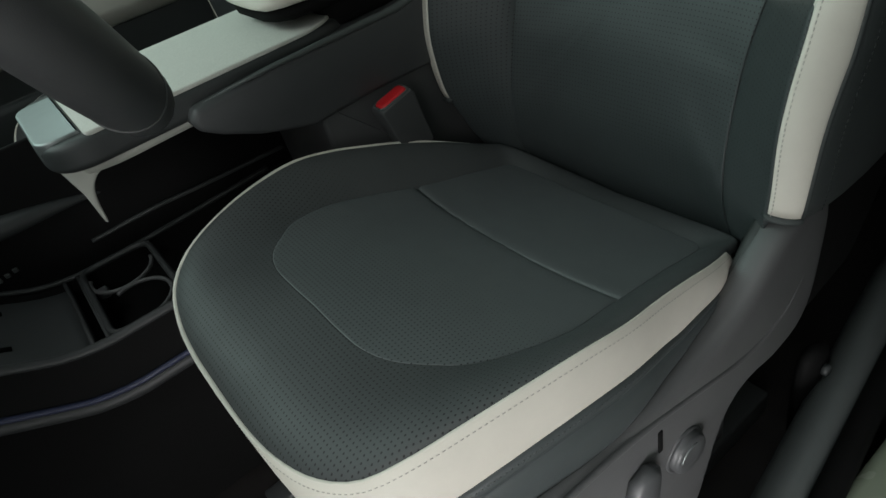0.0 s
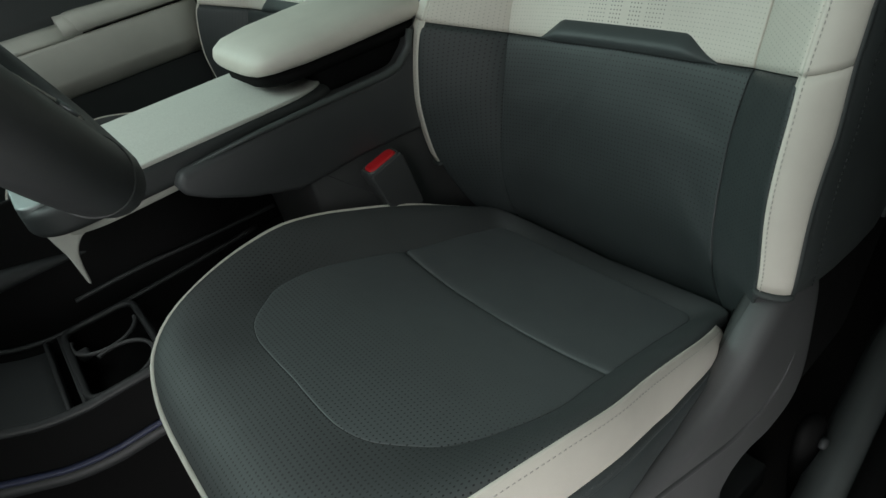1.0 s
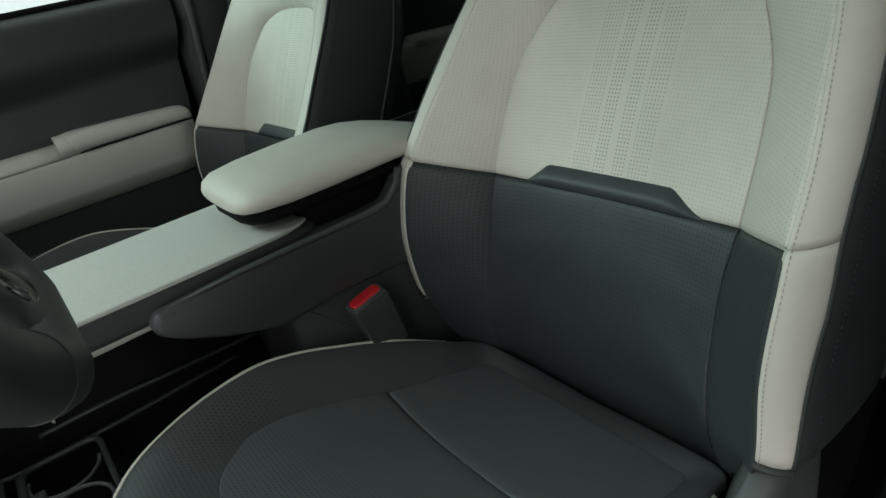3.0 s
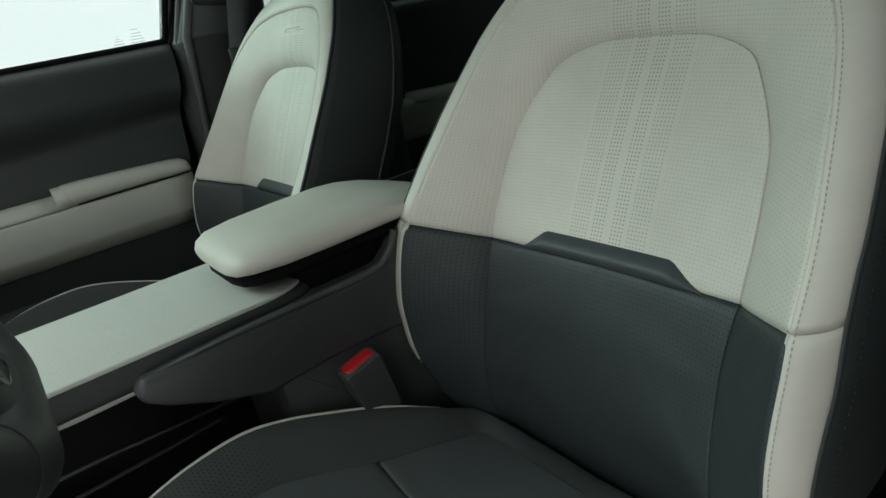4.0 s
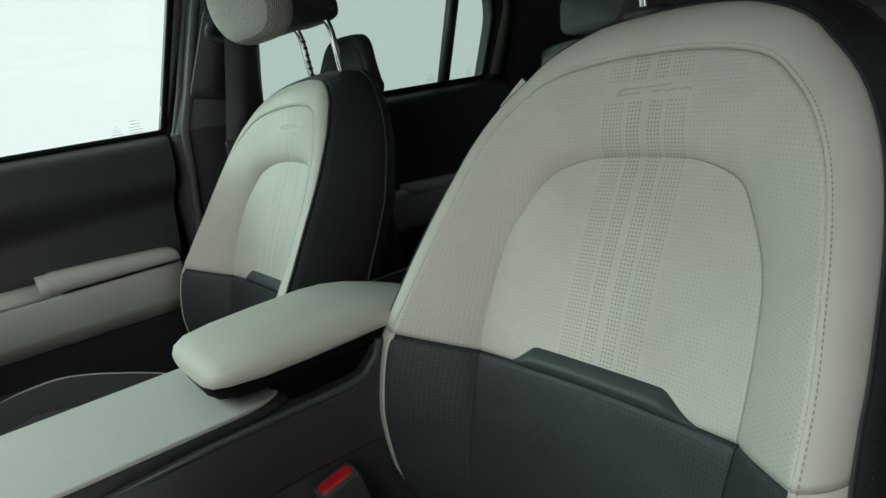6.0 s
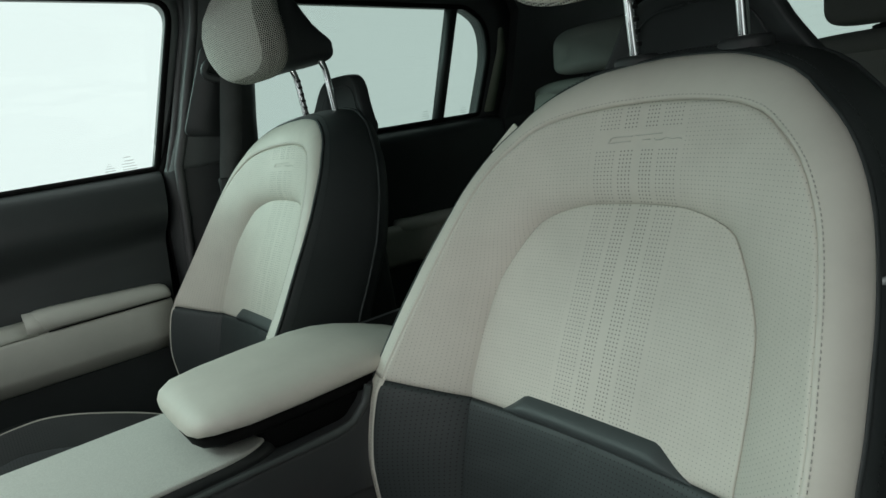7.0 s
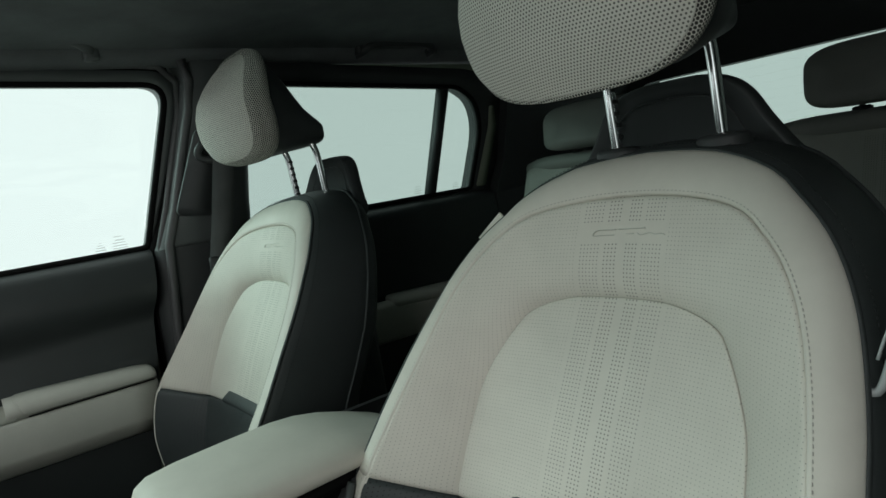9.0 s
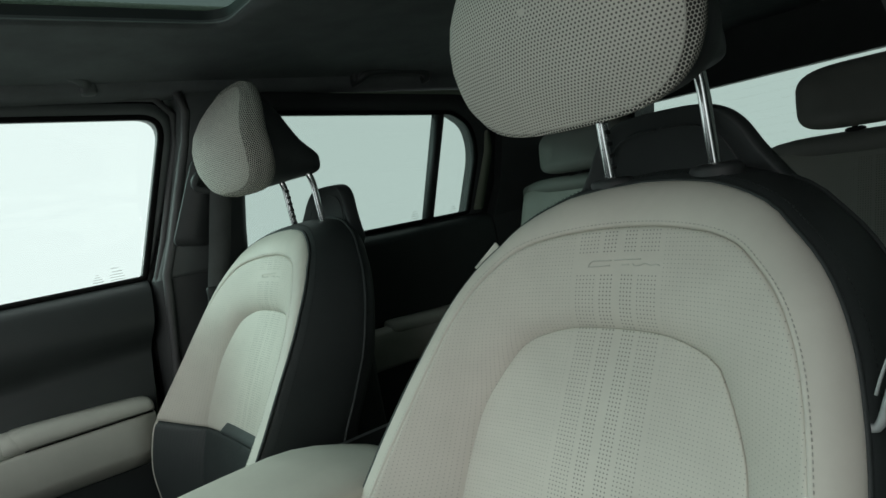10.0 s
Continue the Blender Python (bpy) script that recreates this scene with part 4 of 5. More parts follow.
for y, k, slant in ((0.634, 0.93, 1), (0.636, 0.97, 1), (0.642, 1.0, 1), (0.668, 1.0, 0.1), (0.73, 1.0, 0), (0.81, 1.0, 0), (0.862, 0.99, 0), (0.880, 0.93, 0), (0.888, 0.83, 0), (0.891, 0.70, 0)):
    cap.append([(-0.705 + (x + 0.705) * k, y + slant * 0.36 * max(0, 0.690 - z), 0.650 + (z - 0.650) * k - 0.05 * max(0, y - 0.68) * (z - 0.650) / 0.04) for x, z in cs])
part("armrest", loft(cap, True, True, True), M_DOOR_PALE, door, "padded pale leather armrest")
part("armrest_seam", tube([(-0.6812, y, 0.6490) for y in np.linspace(0.652, 0.886, 12)], 0.0014, 6), M_RUBBER, door, "fine dark armrest seam")
part("lower_pocket", box(-0.735, -0.700, -0.1, 0.60, 0.18, 0.475, 0.018, 3), M_DOOR_DARK, door, "dark door pocket")
part("window_frame", side_panel(rounded([(-0.36, 0.915), (0.945, 0.915), (0.955, 0.93), (1.042, 1.225), (1.020, 1.285), (0.20, 1.318)], [0.005, 0.005, 0.005, 0.04, 0.04, 0.05]), [FRONT_WIN], FB - 0.012, 0, 0.05), M_TRIM, door, "grey window frame")
part("window_seal", tube(on_side(FRONT_WIN, FB - 0.008, 0), 0.007, 8, (1, 0, 0), closed=True), M_RUBBER, door, "black rubber window seal")
part("pane", side_panel(grow(FRONT_WIN, 0.012), [], FB + 0.012, 0, 0.004), M_GLASS, door, "clear side window glass")
mk = bmesh.new()
for y0, z0, w, h in ((0.842, 0.934, 0.022, 0.0025), (0.844, 0.940, 0.018, 0.002), (0.847, 0.945, 0.011, 0.0018), (0.850, 0.950, 0.005, 0.0016), (0.878, 0.933, 0.030, 0.002), (0.878, 0.939, 0.030, 0.002), (0.878, 0.945, 0.026, 0.002), (0.883, 0.951, 0.020, 0.0025), (0.881, 0.959, 0.016, 0.002)):
    vs = [mk.verts.new((-(FB + 0.010 - 0.38 * (z - 0.92)), y, z)) for y, z in ((y0, z0), (y0 + w, z0), (y0 + w, z0 + h), (y0, z0 + h))]
    mk.faces.new(vs)
part("glass_print", mk, M_LINE, door, "small grey print bars on the glass", False)

# B pillar with belt
pil = thing("pillar_trim", -0.70, 1.12, 0.0, "dark grey plastic centre pillar trim", "pillar", kind="structure")
rows = []
for z, x, y0, y1 in ((0.0, -0.735, 0.94, 1.22), (0.50, -0.735, 0.93, 1.21), (0.80, -0.722, 0.945, 1.19), (0.915, -0.710, 0.960, 1.176), (0.925, -0.703, 0.966, 1.172), (1.00, -0.680, 0.992, 1.172), (1.10, -0.648, 1.018, 1.176), (1.20, -0.612, 1.040, 1.186), (1.27, -0.592, 1.048, 1.205), (1.31, -0.60, 1.045, 1.22)):
    rows.append([(x - 0.075, y0 - 0.012, z), (x - 0.030, y0 - 0.006, z), (x - 0.010, y0 + 0.003, z), (x, y0 + 0.018, z), (x + 0.003, (y0 + y1) / 2, z), (x, y1 - 0.018, z), (x - 0.010, y1 - 0.003, z), (x - 0.075, y1 + 0.012, z)])
sharp(part("upper_trim", loft(rows[3:], True, True, True), M_TRIM, pil, "smooth dark grey upper pillar trim"), 60)
sharp(part("lower_trim", loft(rows[:4], True, True, True), M_BLACK, pil, "black lower pillar trim"), 60)
part("pillar_seal", tube([(-0.78, 0.905, 0.10), (-0.765, 0.950, 0.90), (-0.73, 0.997, 1.02), (-0.69, 1.030, 1.16), (-0.66, 1.044, 1.235), (-0.645, 1.02, 1.285), (-0.640, 0.85, 1.30), (-0.64, 0.30, 1.32)], 0.012, 10), M_RUBBER, pil, "black door opening seal")
part("belt_slot_plate", side_panel(rounded([(0.990, 0.985), (1.080, 0.972), (1.108, 1.155), (1.046, 1.163)], 0.02), [], 0.684, 0, 0.012), M_BLACK, pil, "recessed black slot plate")
part("pillar_bead", tube([(-0.730, 0.952, 0.40), (-0.725, 0.960, 0.70), (-0.712, 0.972, 0.86), (-0.705, 0.976, 0.925), (-0.683, 0.998, 1.00), (-0.655, 1.022, 1.10), (-0.622, 1.046, 1.20), (-0.598, 1.052, 1.26), (-0.59, 1.04, 1.30)], 0.010, 10), M_SEAT_PLASTIC, pil, "rounded grey pillar edge")
part("pillar_bead", tube([(-0.758, 0.942, 0.40), (-0.755, 0.950, 0.70), (-0.742, 0.962, 0.86), (-0.735, 0.964, 0.925), (-0.713, 0.986, 1.00), (-0.685, 1.010, 1.10), (-0.652, 1.034, 1.20), (-0.630, 1.036, 1.262), (-0.62, 1.00, 1.295), (-0.618, 0.85, 1.305), (-0.615, 0.40, 1.315)], 0.008, 10), M_SEAT_PLASTIC, pil, "rounded grey pillar edge")
belt = thing("seat_belt", -0.65, 1.17, 0.86, "black webbing seat belt hanging from its guide on the pillar", "seat belt")
part("webbing", ribbon(spline([(-0.585, 1.092, 1.100), (-0.592, 1.085, 1.06), (-0.612, 1.068, 0.95), (-0.625, 1.056, 0.88), (-0.640, 1.03, 0.70), (-0.660, 1.00, 0.45), (-0.670, 0.99, 0.2)], 30), 0.046, 0.0016, (0.15, 1, 0)), M_BELT, belt, "black belt webbing")
part("belt_guide", tube(spline([(-0.604, 1.045, 1.100), (-0.596, 1.052, 1.125), (-0.586, 1.090, 1.135), (-0.586, 1.118, 1.122), (-0.590, 1.125, 1.098), (-0.594, 1.090, 1.088)], 30, True), 0.0085, 10, (1, 0, 0), closed=True), M_BLACK, belt, "black plastic belt guide")
part("guide_bolt", loft([[(-0.630 + d, 1.080 + r * math.cos(a), 1.140 + r * math.sin(a)) for a in [2 * math.pi * k / 20 for k in range(20)]] for r, d in ((0.02, 0), (0.02, 0.018), (0.016, 0.024), (0.006, 0.025))], True, True, True), M_BLACK, belt)
part("belt_stop", box(-0.634, -0.622, 1.030, 1.052, 0.858, 0.886, 0.005), M_BLACK, belt)

# rear passenger door
rd = thing("door_2", -0.74, 1.65, 0.0, "closed rear door with dark panel and grey armrest", "car door", kind="structure")
sec2 = [(-0.83, 0.925), (-0.765, 0.925), (-0.740, 0.921), (-0.715, 0.910), (-0.702, 0.89), (-0.698, 0.82), (-0.706, 0.74), (-0.702, 0.68), (-0.700, 0.50), (-0.708, 0.30), (-0.72, 0.05), (-0.83, 0.05)]
d2 = [(v.x, v.y) for v in spline([(a, b, 0) for a, b in sec2[1:10]], 50)]
sharp(part("panel", panel_along_y([sec2[0]] + d2 + sec2[10:], 1.176, 1.94, 16, lambda y, z: 0.045 * (y - 1.5)), M_DOOR_DARK, rd, "dark moulded rear door skin"), 60)
arm2 = [(-0.72, 0.660), (-0.690, 0.669), (-0.668, 0.665), (-0.658, 0.654), (-0.660, 0.61), (-0.668, 0.568), (-0.682, 0.556), (-0.72, 0.552)]
part("armrest_field", panel_along_y(arm2, 1.20, 1.86, 12, lambda y, z: 0.045 * (y - 1.5)), M_DOOR_PALE, rd, "grey rear armrest panel")
cap = [[(-0.69 + (x + 0.69) * k + 0.045 * (y - 1.5), y, 0.655 + (z - 0.655) * k - 0.04 * (y - 1.5)) for x, z in ((-0.72, 0.650), (-0.72, 0.674), (-0.700, 0.683), (-0.672, 0.680), (-0.656, 0.668), (-0.654, 0.655), (-0.66, 0.648))] for y, k in ((1.50, 0.75), (1.505, 0.93), (1.52, 1.0), (1.65, 1.0), (1.76, 1.0), (1.785, 0.9), (1.795, 0.7))]
part("armrest", loft(cap, True, True, True), M_DOOR_PALE, rd, "padded grey armrest")
part("window_frame", side_panel(rounded([(1.155, 0.915), (1.955, 0.912), (1.985, 1.11), (1.93, 1.238), (1.80, 1.262), (1.17, 1.298)], [0.01, 0.02, 0.06, 0.05, 0.02, 0.02]), [REAR_WIN], RB - 0.012, RT, 0.05), M_BLACK, rd, "black window frame")
part("window_seal", tube(on_side(REAR_WIN, RB - 0.008, RT), 0.007, 8, (1, 0, 0), closed=True), M_RUBBER, rd, "black rubber window seal")
part("pane", side_panel(grow(REAR_WIN, 0.012), [], RB + 0.012, RT, 0.004), M_TINT, rd, "tinted privacy glass")
part("window_divider", side_panel([(1.724, 0.915), (1.745, 0.915), (1.765, 1.235), (1.742, 1.235)], [], RB - 0.004, RT, 0.03), M_BLACK, rd, "black upright between the panes")
part("body_edge", side_panel(rounded([(1.892, 0.930), (1.928, 0.928), (1.945, 1.10), (1.925, 1.16), (1.910, 1.16), (1.915, 1.10)], 0.008), [], RB - 0.016, RT, 0.01), M_BODY, rd, "sliver of green body paint")
mk = bmesh.new()
for y0, z0, w, h in ((1.678, 0.938, 0.026, 0.002), (1.678, 0.944, 0.026, 0.002), (1.679, 0.950, 0.022, 0.002), (1.681, 0.957, 0.016, 0.002), (1.818, 0.938, 0.022, 0.002), (1.818, 0.944, 0.022, 0.002), (1.821, 0.951, 0.014, 0.002)):
    vs = [mk.verts.new((-(RB + 0.010 - 0.38 * (z - 0.92)) + RT * (y - 1.5), y, z)) for y, z in ((y0, z0), (y0 + w, z0), (y0 + w, z0 + h), (y0, z0 + h))]
    mk.faces.new(vs)
part("glass_print", mk, M_LINE, rd, "small grey print bars on the glass", False)

# rear pillar and tail
part("wall_rear_left", side_panel([(1.92, 0.0), (2.75, 0.0), (2.75, 0.95), (2.62, 1.33), (1.84, 1.33), (1.95, 1.20), (1.965, 1.0), (1.945, 0.90)], [], 0.70, 0.05, 0.06), M_BLACK, None, "black rear pillar trim", False, kind="structure", category="wall")
part("wall_rear_right", side_panel([(1.92, 0.0), (2.75, 0.0), (2.75, 0.95), (2.62, 1.33), (1.84, 1.33), (1.95, 1.20), (1.965, 1.0), (1.945, 0.90)], [], 0.70, 0.05, 0.06, -1), M_BLACK, None, "black rear pillar trim", False, kind="structure", category="wall")
gate = thing("tailgate", 0, 2.65, 0.0, "closed tailgate with heated rear window", "tailgate", kind="structure")
part("lower_panel", box(-0.72, 0.72, 2.60, 2.70, 0.0, 0.90, 0.02), M_BLACK, gate)


def gate_pt(p, q, d):
    return (p, 2.62 - 0.40 * (q - 0.90) + d, q)


bm = bmesh.new()
loops = []
for loop in (rounded([(-0.72, 0.89), (0.72, 0.89), (0.66, 1.34), (-0.66, 1.34)], 0.03), rounded([(-0.58, 0.945), (0.58, 0.945), (0.52, 1.175), (-0.52, 1.175)], 0.05)):
    vs = [bm.verts.new(gate_pt(p, q, 0)) for p, q in loop]
    loops += [bm.edges.new((vs[i], vs[(i + 1) % len(vs)])) for i in range(len(vs))]
bmesh.ops.triangle_fill(bm, use_beauty=True, edges=loops)
g = bmesh.ops.extrude_face_region(bm, geom=list(bm.faces))
for v in g["geom"]:
    if isinstance(v, bmesh.types.BMVert):
        v.co.y += 0.05
part("window_frame", bm, M_BLACK, gate, "black tailgate frame", False)
part("pane", prism(rounded([(-0.60, 0.93), (0.60, 0.93), (0.54, 1.19), (-0.54, 1.19)], 0.05), "y", 0.03, 0.034, 0, 2, gate_pt), M_TINT, gate, "tinted heated rear glass", False)
for k in range(9):
    q = 0.96 + 0.024 * k
    part("heating_wire", tube([gate_pt(p, q, 0.0285) for p in np.linspace(-0.55 + 0.02, 0.55 - 0.02, 6)], 0.0011, 5), M_WIRE, gate)

# rear bench
bench = thing("rear_bench", 0, 1.95, 0.0, "grey leather rear bench in the shade behind the front seats", "bench seat")


def bench_back(x0, x1, z1):
    rows = []
    prof = [(1.80, 0.42), (1.765, 0.46), (1.775, 0.55), (1.815, 0.70), (1.865, 0.84), (1.900, z1 - 0.035), (1.915, z1 - 0.010), (1.940, z1), (1.975, z1 - 0.012), (1.99, z1 - 0.05), (1.93, 0.50), (1.90, 0.42)]
    line = spline([(0, a, b) for a, b in prof], 60)
    for k in range(25):
        f = k / 24
        edge = math.exp(-f * (x1 - x0) / 0.012) + math.exp(-(1 - f) * (x1 - x0) / 0.012)
        wing = 0.030 * (abs(f - 0.5) * 2) ** 4
        rows.append([(x0 + (x1 - x0) * f, p.y - wing * (1 if p.y < 1.93 else 0.3) + 0.03 * edge * (1 if p.y < 1.93 else -0.5), p.z - 0.02 * edge - 0.010 * (abs(f - 0.5) * 2) ** 6) for p in line])
    uv = [[(a - (x0 + x1) / 2, c) for a, b, c in r] for r in rows]
    return loft(rows, True, True, True, uv)


for x0, x1 in ((-0.60, -0.125), (-0.12, 0.12), (0.125, 0.60)):
    part("backrest", bench_back(x0, x1, 0.972), M_REAR, bench, "grey perforated leather rear backrest")
    part("top_roll", tube([(x0 + (x1 - x0) * f, 1.925 + 0.012 * (abs(f - 0.5) * 2) ** 4, 0.962 - 0.014 * (abs(f - 0.5) * 2) ** 6) for f in np.linspace(0.01, 0.99, 16)], 0.026, 12), M_REAR_PLAIN, bench, "plain leather roll on top")
part("cushion", box(-0.62, 0.62, 1.34, 1.86, 0.20, 0.43, 0.05, 4), M_REAR, bench, "grey leather rear cushion")
for xc, hw in ((-0.355, 0.15), (0.355, 0.15)):
    rows = []
    for k, y in ((0.55, 1.885), (0.85, 1.888), (0.96, 1.898), (1.0, 1.915), (1.0, 1.945), (0.96, 1.965), (0.85, 1.974), (0.55, 1.977)):
        o = []
        for i in range(40):
            a = 2 * math.pi * i / 40
            ca, sa = math.cos(a), math.sin(a)
            o.append((xc + hw * k * math.copysign(abs(ca) ** 0.45, ca), y + 0.02 * sa, 1.060 + 0.064 * k * math.copysign(abs(sa) ** 0.5, sa)))
        rows.append(o)
    h = part("rear_headrest", loft(rows, True, True, True), M_REAR_PLAIN, bench, "dark grey leather rear headrest")
    for s in (-0.055, 0.055):
        part("headrest_post", tube([(xc + s, 1.935, 0.955), (xc + s, 1.935, 1.02)], 0.006, 10), M_CHROME, h)
        part("post_collar", loft([[(xc + s + r * math.cos(a), 1.935 + r * math.sin(a), z) for a in [2 * math.pi * k / 16 for k in range(16)]] for r, z in ((0.018, 0.97), (0.018, 0.992), (0.012, 0.995))], True, False, True), M_BLACK, h)

bench.location.y += 0.095

# roof lining with the glass roof opening
def dense_loop(loop, step=0.02):
    """More points along the straight runs of a closed outline."""
    out = []
    for i in range(len(loop)):
        a, b = Vector(loop[i]), Vector(loop[(i + 1) % len(loop)])
        n = max(1, int((b - a).length / step))
        out += [tuple(a.lerp(b, k / n)) for k in range(n)]
    return out


HOLE = dense_loop(rounded([(-0.30, 0.30), (0.30, 0.30), (0.30, 1.050), (-0.30, 1.050)], 0.045, 8))


def roof_z(x, y):
    return 1.345 - 0.22 * max(0, abs(x) - 0.34) ** 1.6 - 0.025 * max(0, (y - 1.4)) - 0.06 * max(0, abs(x) - 0.55)


rows = []
mid = Vector((0, 0.675))
outer_loop = []
for a, b in HOLE:
    d = Vector((a, b)) - mid
    k = min(0.66 / max(abs(d.x), 1e-6), (1.945 if d.y > 0 else 0.455) / max(abs(d.y), 1e-6))
    outer_loop.append(mid + d * k)
for k in range(29):
    f = k / 28
    row = []
    for (a, b), o in zip(HOLE, outer_loop):
        p = Vector((a, b)).lerp(o, f)
        row.append((p.x, p.y, roof_z(p.x, p.y)))
    rows.append(row)
rows = [[(x, y, z + 0.035) for x, y, z in rows[-1]]] + rows[::-1] + [[(x, y, z + 0.012) for x, y, z in rows[0]]]
lining = loft(rows)
part("ceiling", lining, M_HEAD, None, "black fabric roof lining with glass roof opening", True, kind="structure", category="ceiling")
roof = thing("roof_window", 0, 0.7, 1.39, "tinted glass panel in the car roof", "roof window", kind="structure")
part("pane", box(-0.42, 0.42, 0.22, 1.20, 1.3745, 1.3795, 0), M_ROOFGLASS, roof, "dark tinted roof glass", False)
fr = [Vector((a, b, 1.351)) for a, b in grow(HOLE, -0.001)]
part("trim_ring", tube(fr, 0.0014, 8, (0, 0, 1), closed=True), M_SILVER, roof, "thin bright trim ring")
rim = bmesh.new()
lo = [rim.verts.new((a, b, 1.356)) for a, b in grow(HOLE, 0.004)]
hi = [rim.verts.new((a, b, 1.374)) for a, b in grow(HOLE, 0.004)]
for i in range(len(lo)):
    rim.faces.new((lo[i], lo[(i + 1) % len(lo)], hi[(i + 1) % len(lo)], hi[i]))
part("opening_rim", rim, M_BLACK, roof, "black opening rim")
# roof skin outside, round the glass
part("roof_skin", box(-0.66, -0.42, 0.2, 2.66, 1.385, 1.425, 0.01), M_BODY, None, "green roof skin", kind="structure", category="roof")
part("roof_skin", box(0.42, 0.66, 0.2, 2.66, 1.385, 1.425, 0.01), M_BODY, None, "green roof skin", kind="structure", category="roof")
part("roof_skin", box(-0.42, 0.42, 1.20, 2.66, 1.385, 1.425, 0.01), M_BODY, None, "green roof skin", kind="structure", category="roof")
for s in (-1, 1):
    part("roof_rail_inner", tube([(s * 0.625, y, 1.325 - 0.02 * max(0, y - 1.4)) for y in np.linspace(0.20, 2.55, 20)], 0.045, 12, (0, 0, 1), 0.75), M_HEAD, None, "black lined roof rail", kind="structure", category="roof rail")


def grab(y0, y1, x, z, mat, low):
    g = thing("grab_handle", x, (y0 + y1) / 2, z, "dark grey plastic grab handle on the roof rail", "grab handle", "grab handles")
    path = spline([(x - 0.045, y1, z - 0.018), (x - 0.012, y1 - 0.002, z - 0.014), (x + 0.004, y1 - 0.018, z - 0.004), (x + 0.008, y1 - 0.05, z + 0.002), (x + 0.008, (y0 + y1) / 2, z + 0.003), (x + 0.008, y0 + 0.05, z + 0.002), (x + 0.004, y0 + 0.018, z - 0.004), (x - 0.012, y0 + 0.002, z - 0.014), (x - 0.045, y0, z - 0.018)], 50)
    part("bar", tube(path, 0.0120, 14, (0, 0, 1), 0.88), mat, g, "smooth dark grey bar")
    for y in (y0, y1):
        part("mount", box(x - 0.05, x - 0.004, y - 0.016, y + 0.016, z - low, z + 0.010, 0.008, 3), mat, g, "plastic end mount")


grab(0.545, 0.876, -0.575, 1.333, M_TRIM, 0.034)
grab(1.475, 1.690, -0.562, 1.323, M_BLACK, 0.022)

# outer body sides that close the shell
part("body_side_left", side_panel([(-0.6, -0.12), (2.75, -0.12), (2.75, 0.95), (2.62, 1.42), (0.22, 1.42), (-0.6, 0.95)], [grow(FRONT_WIN, 0.022), grow(REAR_WIN, 0.055)], 0.835, 0.04, 0.012), M_BODY, None, "sage green painted body side", False, kind="structure", category="body side")
part("body_side_right", side_panel([(1.06, -0.12), (2.75, -0.12), (2.75, 0.95), (2.62, 1.42), (1.06, 1.42), (1.14, 0.92), (1.16, 0.30)], [grow(REAR_WIN, 0.012)], 0.835, 0.04, 0.012, -1), M_BODY, None, "sage green painted body side", False, kind="structure", category="body side")

# plain closing walls in front
part("dashboard", prism(rounded([(-0.55, 0.55), (0.12, 0.64), (0.17, 0.72), (0.10, 0.86), (-0.55, 0.93)], 0.04), "x", -0.74, 0.74, 0.02, 2), M_BLACK, None, "black dashboard", kind="structure", category="dashboard")
part("wall_front", box(-0.80, 0.78, -0.62, -0.55, -0.05, 0.95, 0.0), M_BLACK, None, "black footwell bulkhead", False, kind="structure", category="wall")
for s in (-1, 1):
    part("front_pillar", tube([(s * 0.74, -0.50, 0.92), (s * 0.68, -0.15, 1.13), (s * 0.62, 0.25, 1.32)], 0.045, 12), M_TRIM, None, "grey windscreen pillar", kind="structure", category="pillar")
part("lower_wall_left", box(-0.84, -0.78, -0.55, 2.7, -0.05, 0.10, 0.01), M_BLACK, None, "black door sill", kind="structure", category="sill")

# driver side: sill, pillar, rear door
sill = thing("sill", 0.74, 0.7, 0.0, "grey plastic door sill with rubber seal and painted edge", "sill", kind="structure")
rows = []
for y in np.linspace(-0.4, 1.30, 36):
    k = 0.165 * max(0, y - 0.80)
    rows.append([(0.650 - k, y, 0.0), (0.662 - k, y, 0.085), (0.676 - k, y, 0.112 + 0.3 * k), (0.694 - k, y, 0.120 + 0.4 * k), (0.710 - k, y, 0.114 + 0.4 * k), (0.716 - k * 0.9, y, 0.09), (0.716, y, 0.0)])
part("sill_cover", loft(rows, True, True, True), M_TRIM, sill, "grey plastic sill cover")
part("sill_seal", tube([(0.732 - 0.16 * max(0, y - 0.80), y, 0.100) for y in np.linspace(-0.4, 1.2, 30)], 0.016, 10), M_RUBBER, sill, "black rubber seal")
part("sill_body", box(0.720, 0.80, -0.4, 2.7, -0.12, 0.080, 0.015, 3), M_BODY, sill, "green painted sill")
dp = thing("pillar_trim", 0.70, 1.15, 0.0, "dark plastic centre pillar beside the driver seat", "pillar", kind="structure")
rows = []
for z, x, y0, y1 in ((0.0, 0.66, 1.16, 1.34), (0.20, 0.68, 1.12, 1.30), (0.50, 0.735, 0.99, 1.24), (0.90, 0.715, 0.98, 1.19), (1.10, 0.652, 1.02, 1.18), (1.27, 0.585, 1.048, 1.215), (1.33, 0.55, 1.03, 1.26)):
    rows.append([(x + 0.075, y0 - 0.012, z), (x + 0.020, y0 - 0.006, z), (x, y0 + 0.018, z), (x, y1 - 0.018, z), (x + 0.02, y1, z), (x + 0.075, y1 + 0.012, z)])
sharp(part("trim", loft(rows, True, True, True), M_BLACK, dp), 50)
rdr = thing("door_3", 0.74, 1.65, 0.0, "closed rear door with dark panel and tinted glass", "car door", kind="structure")
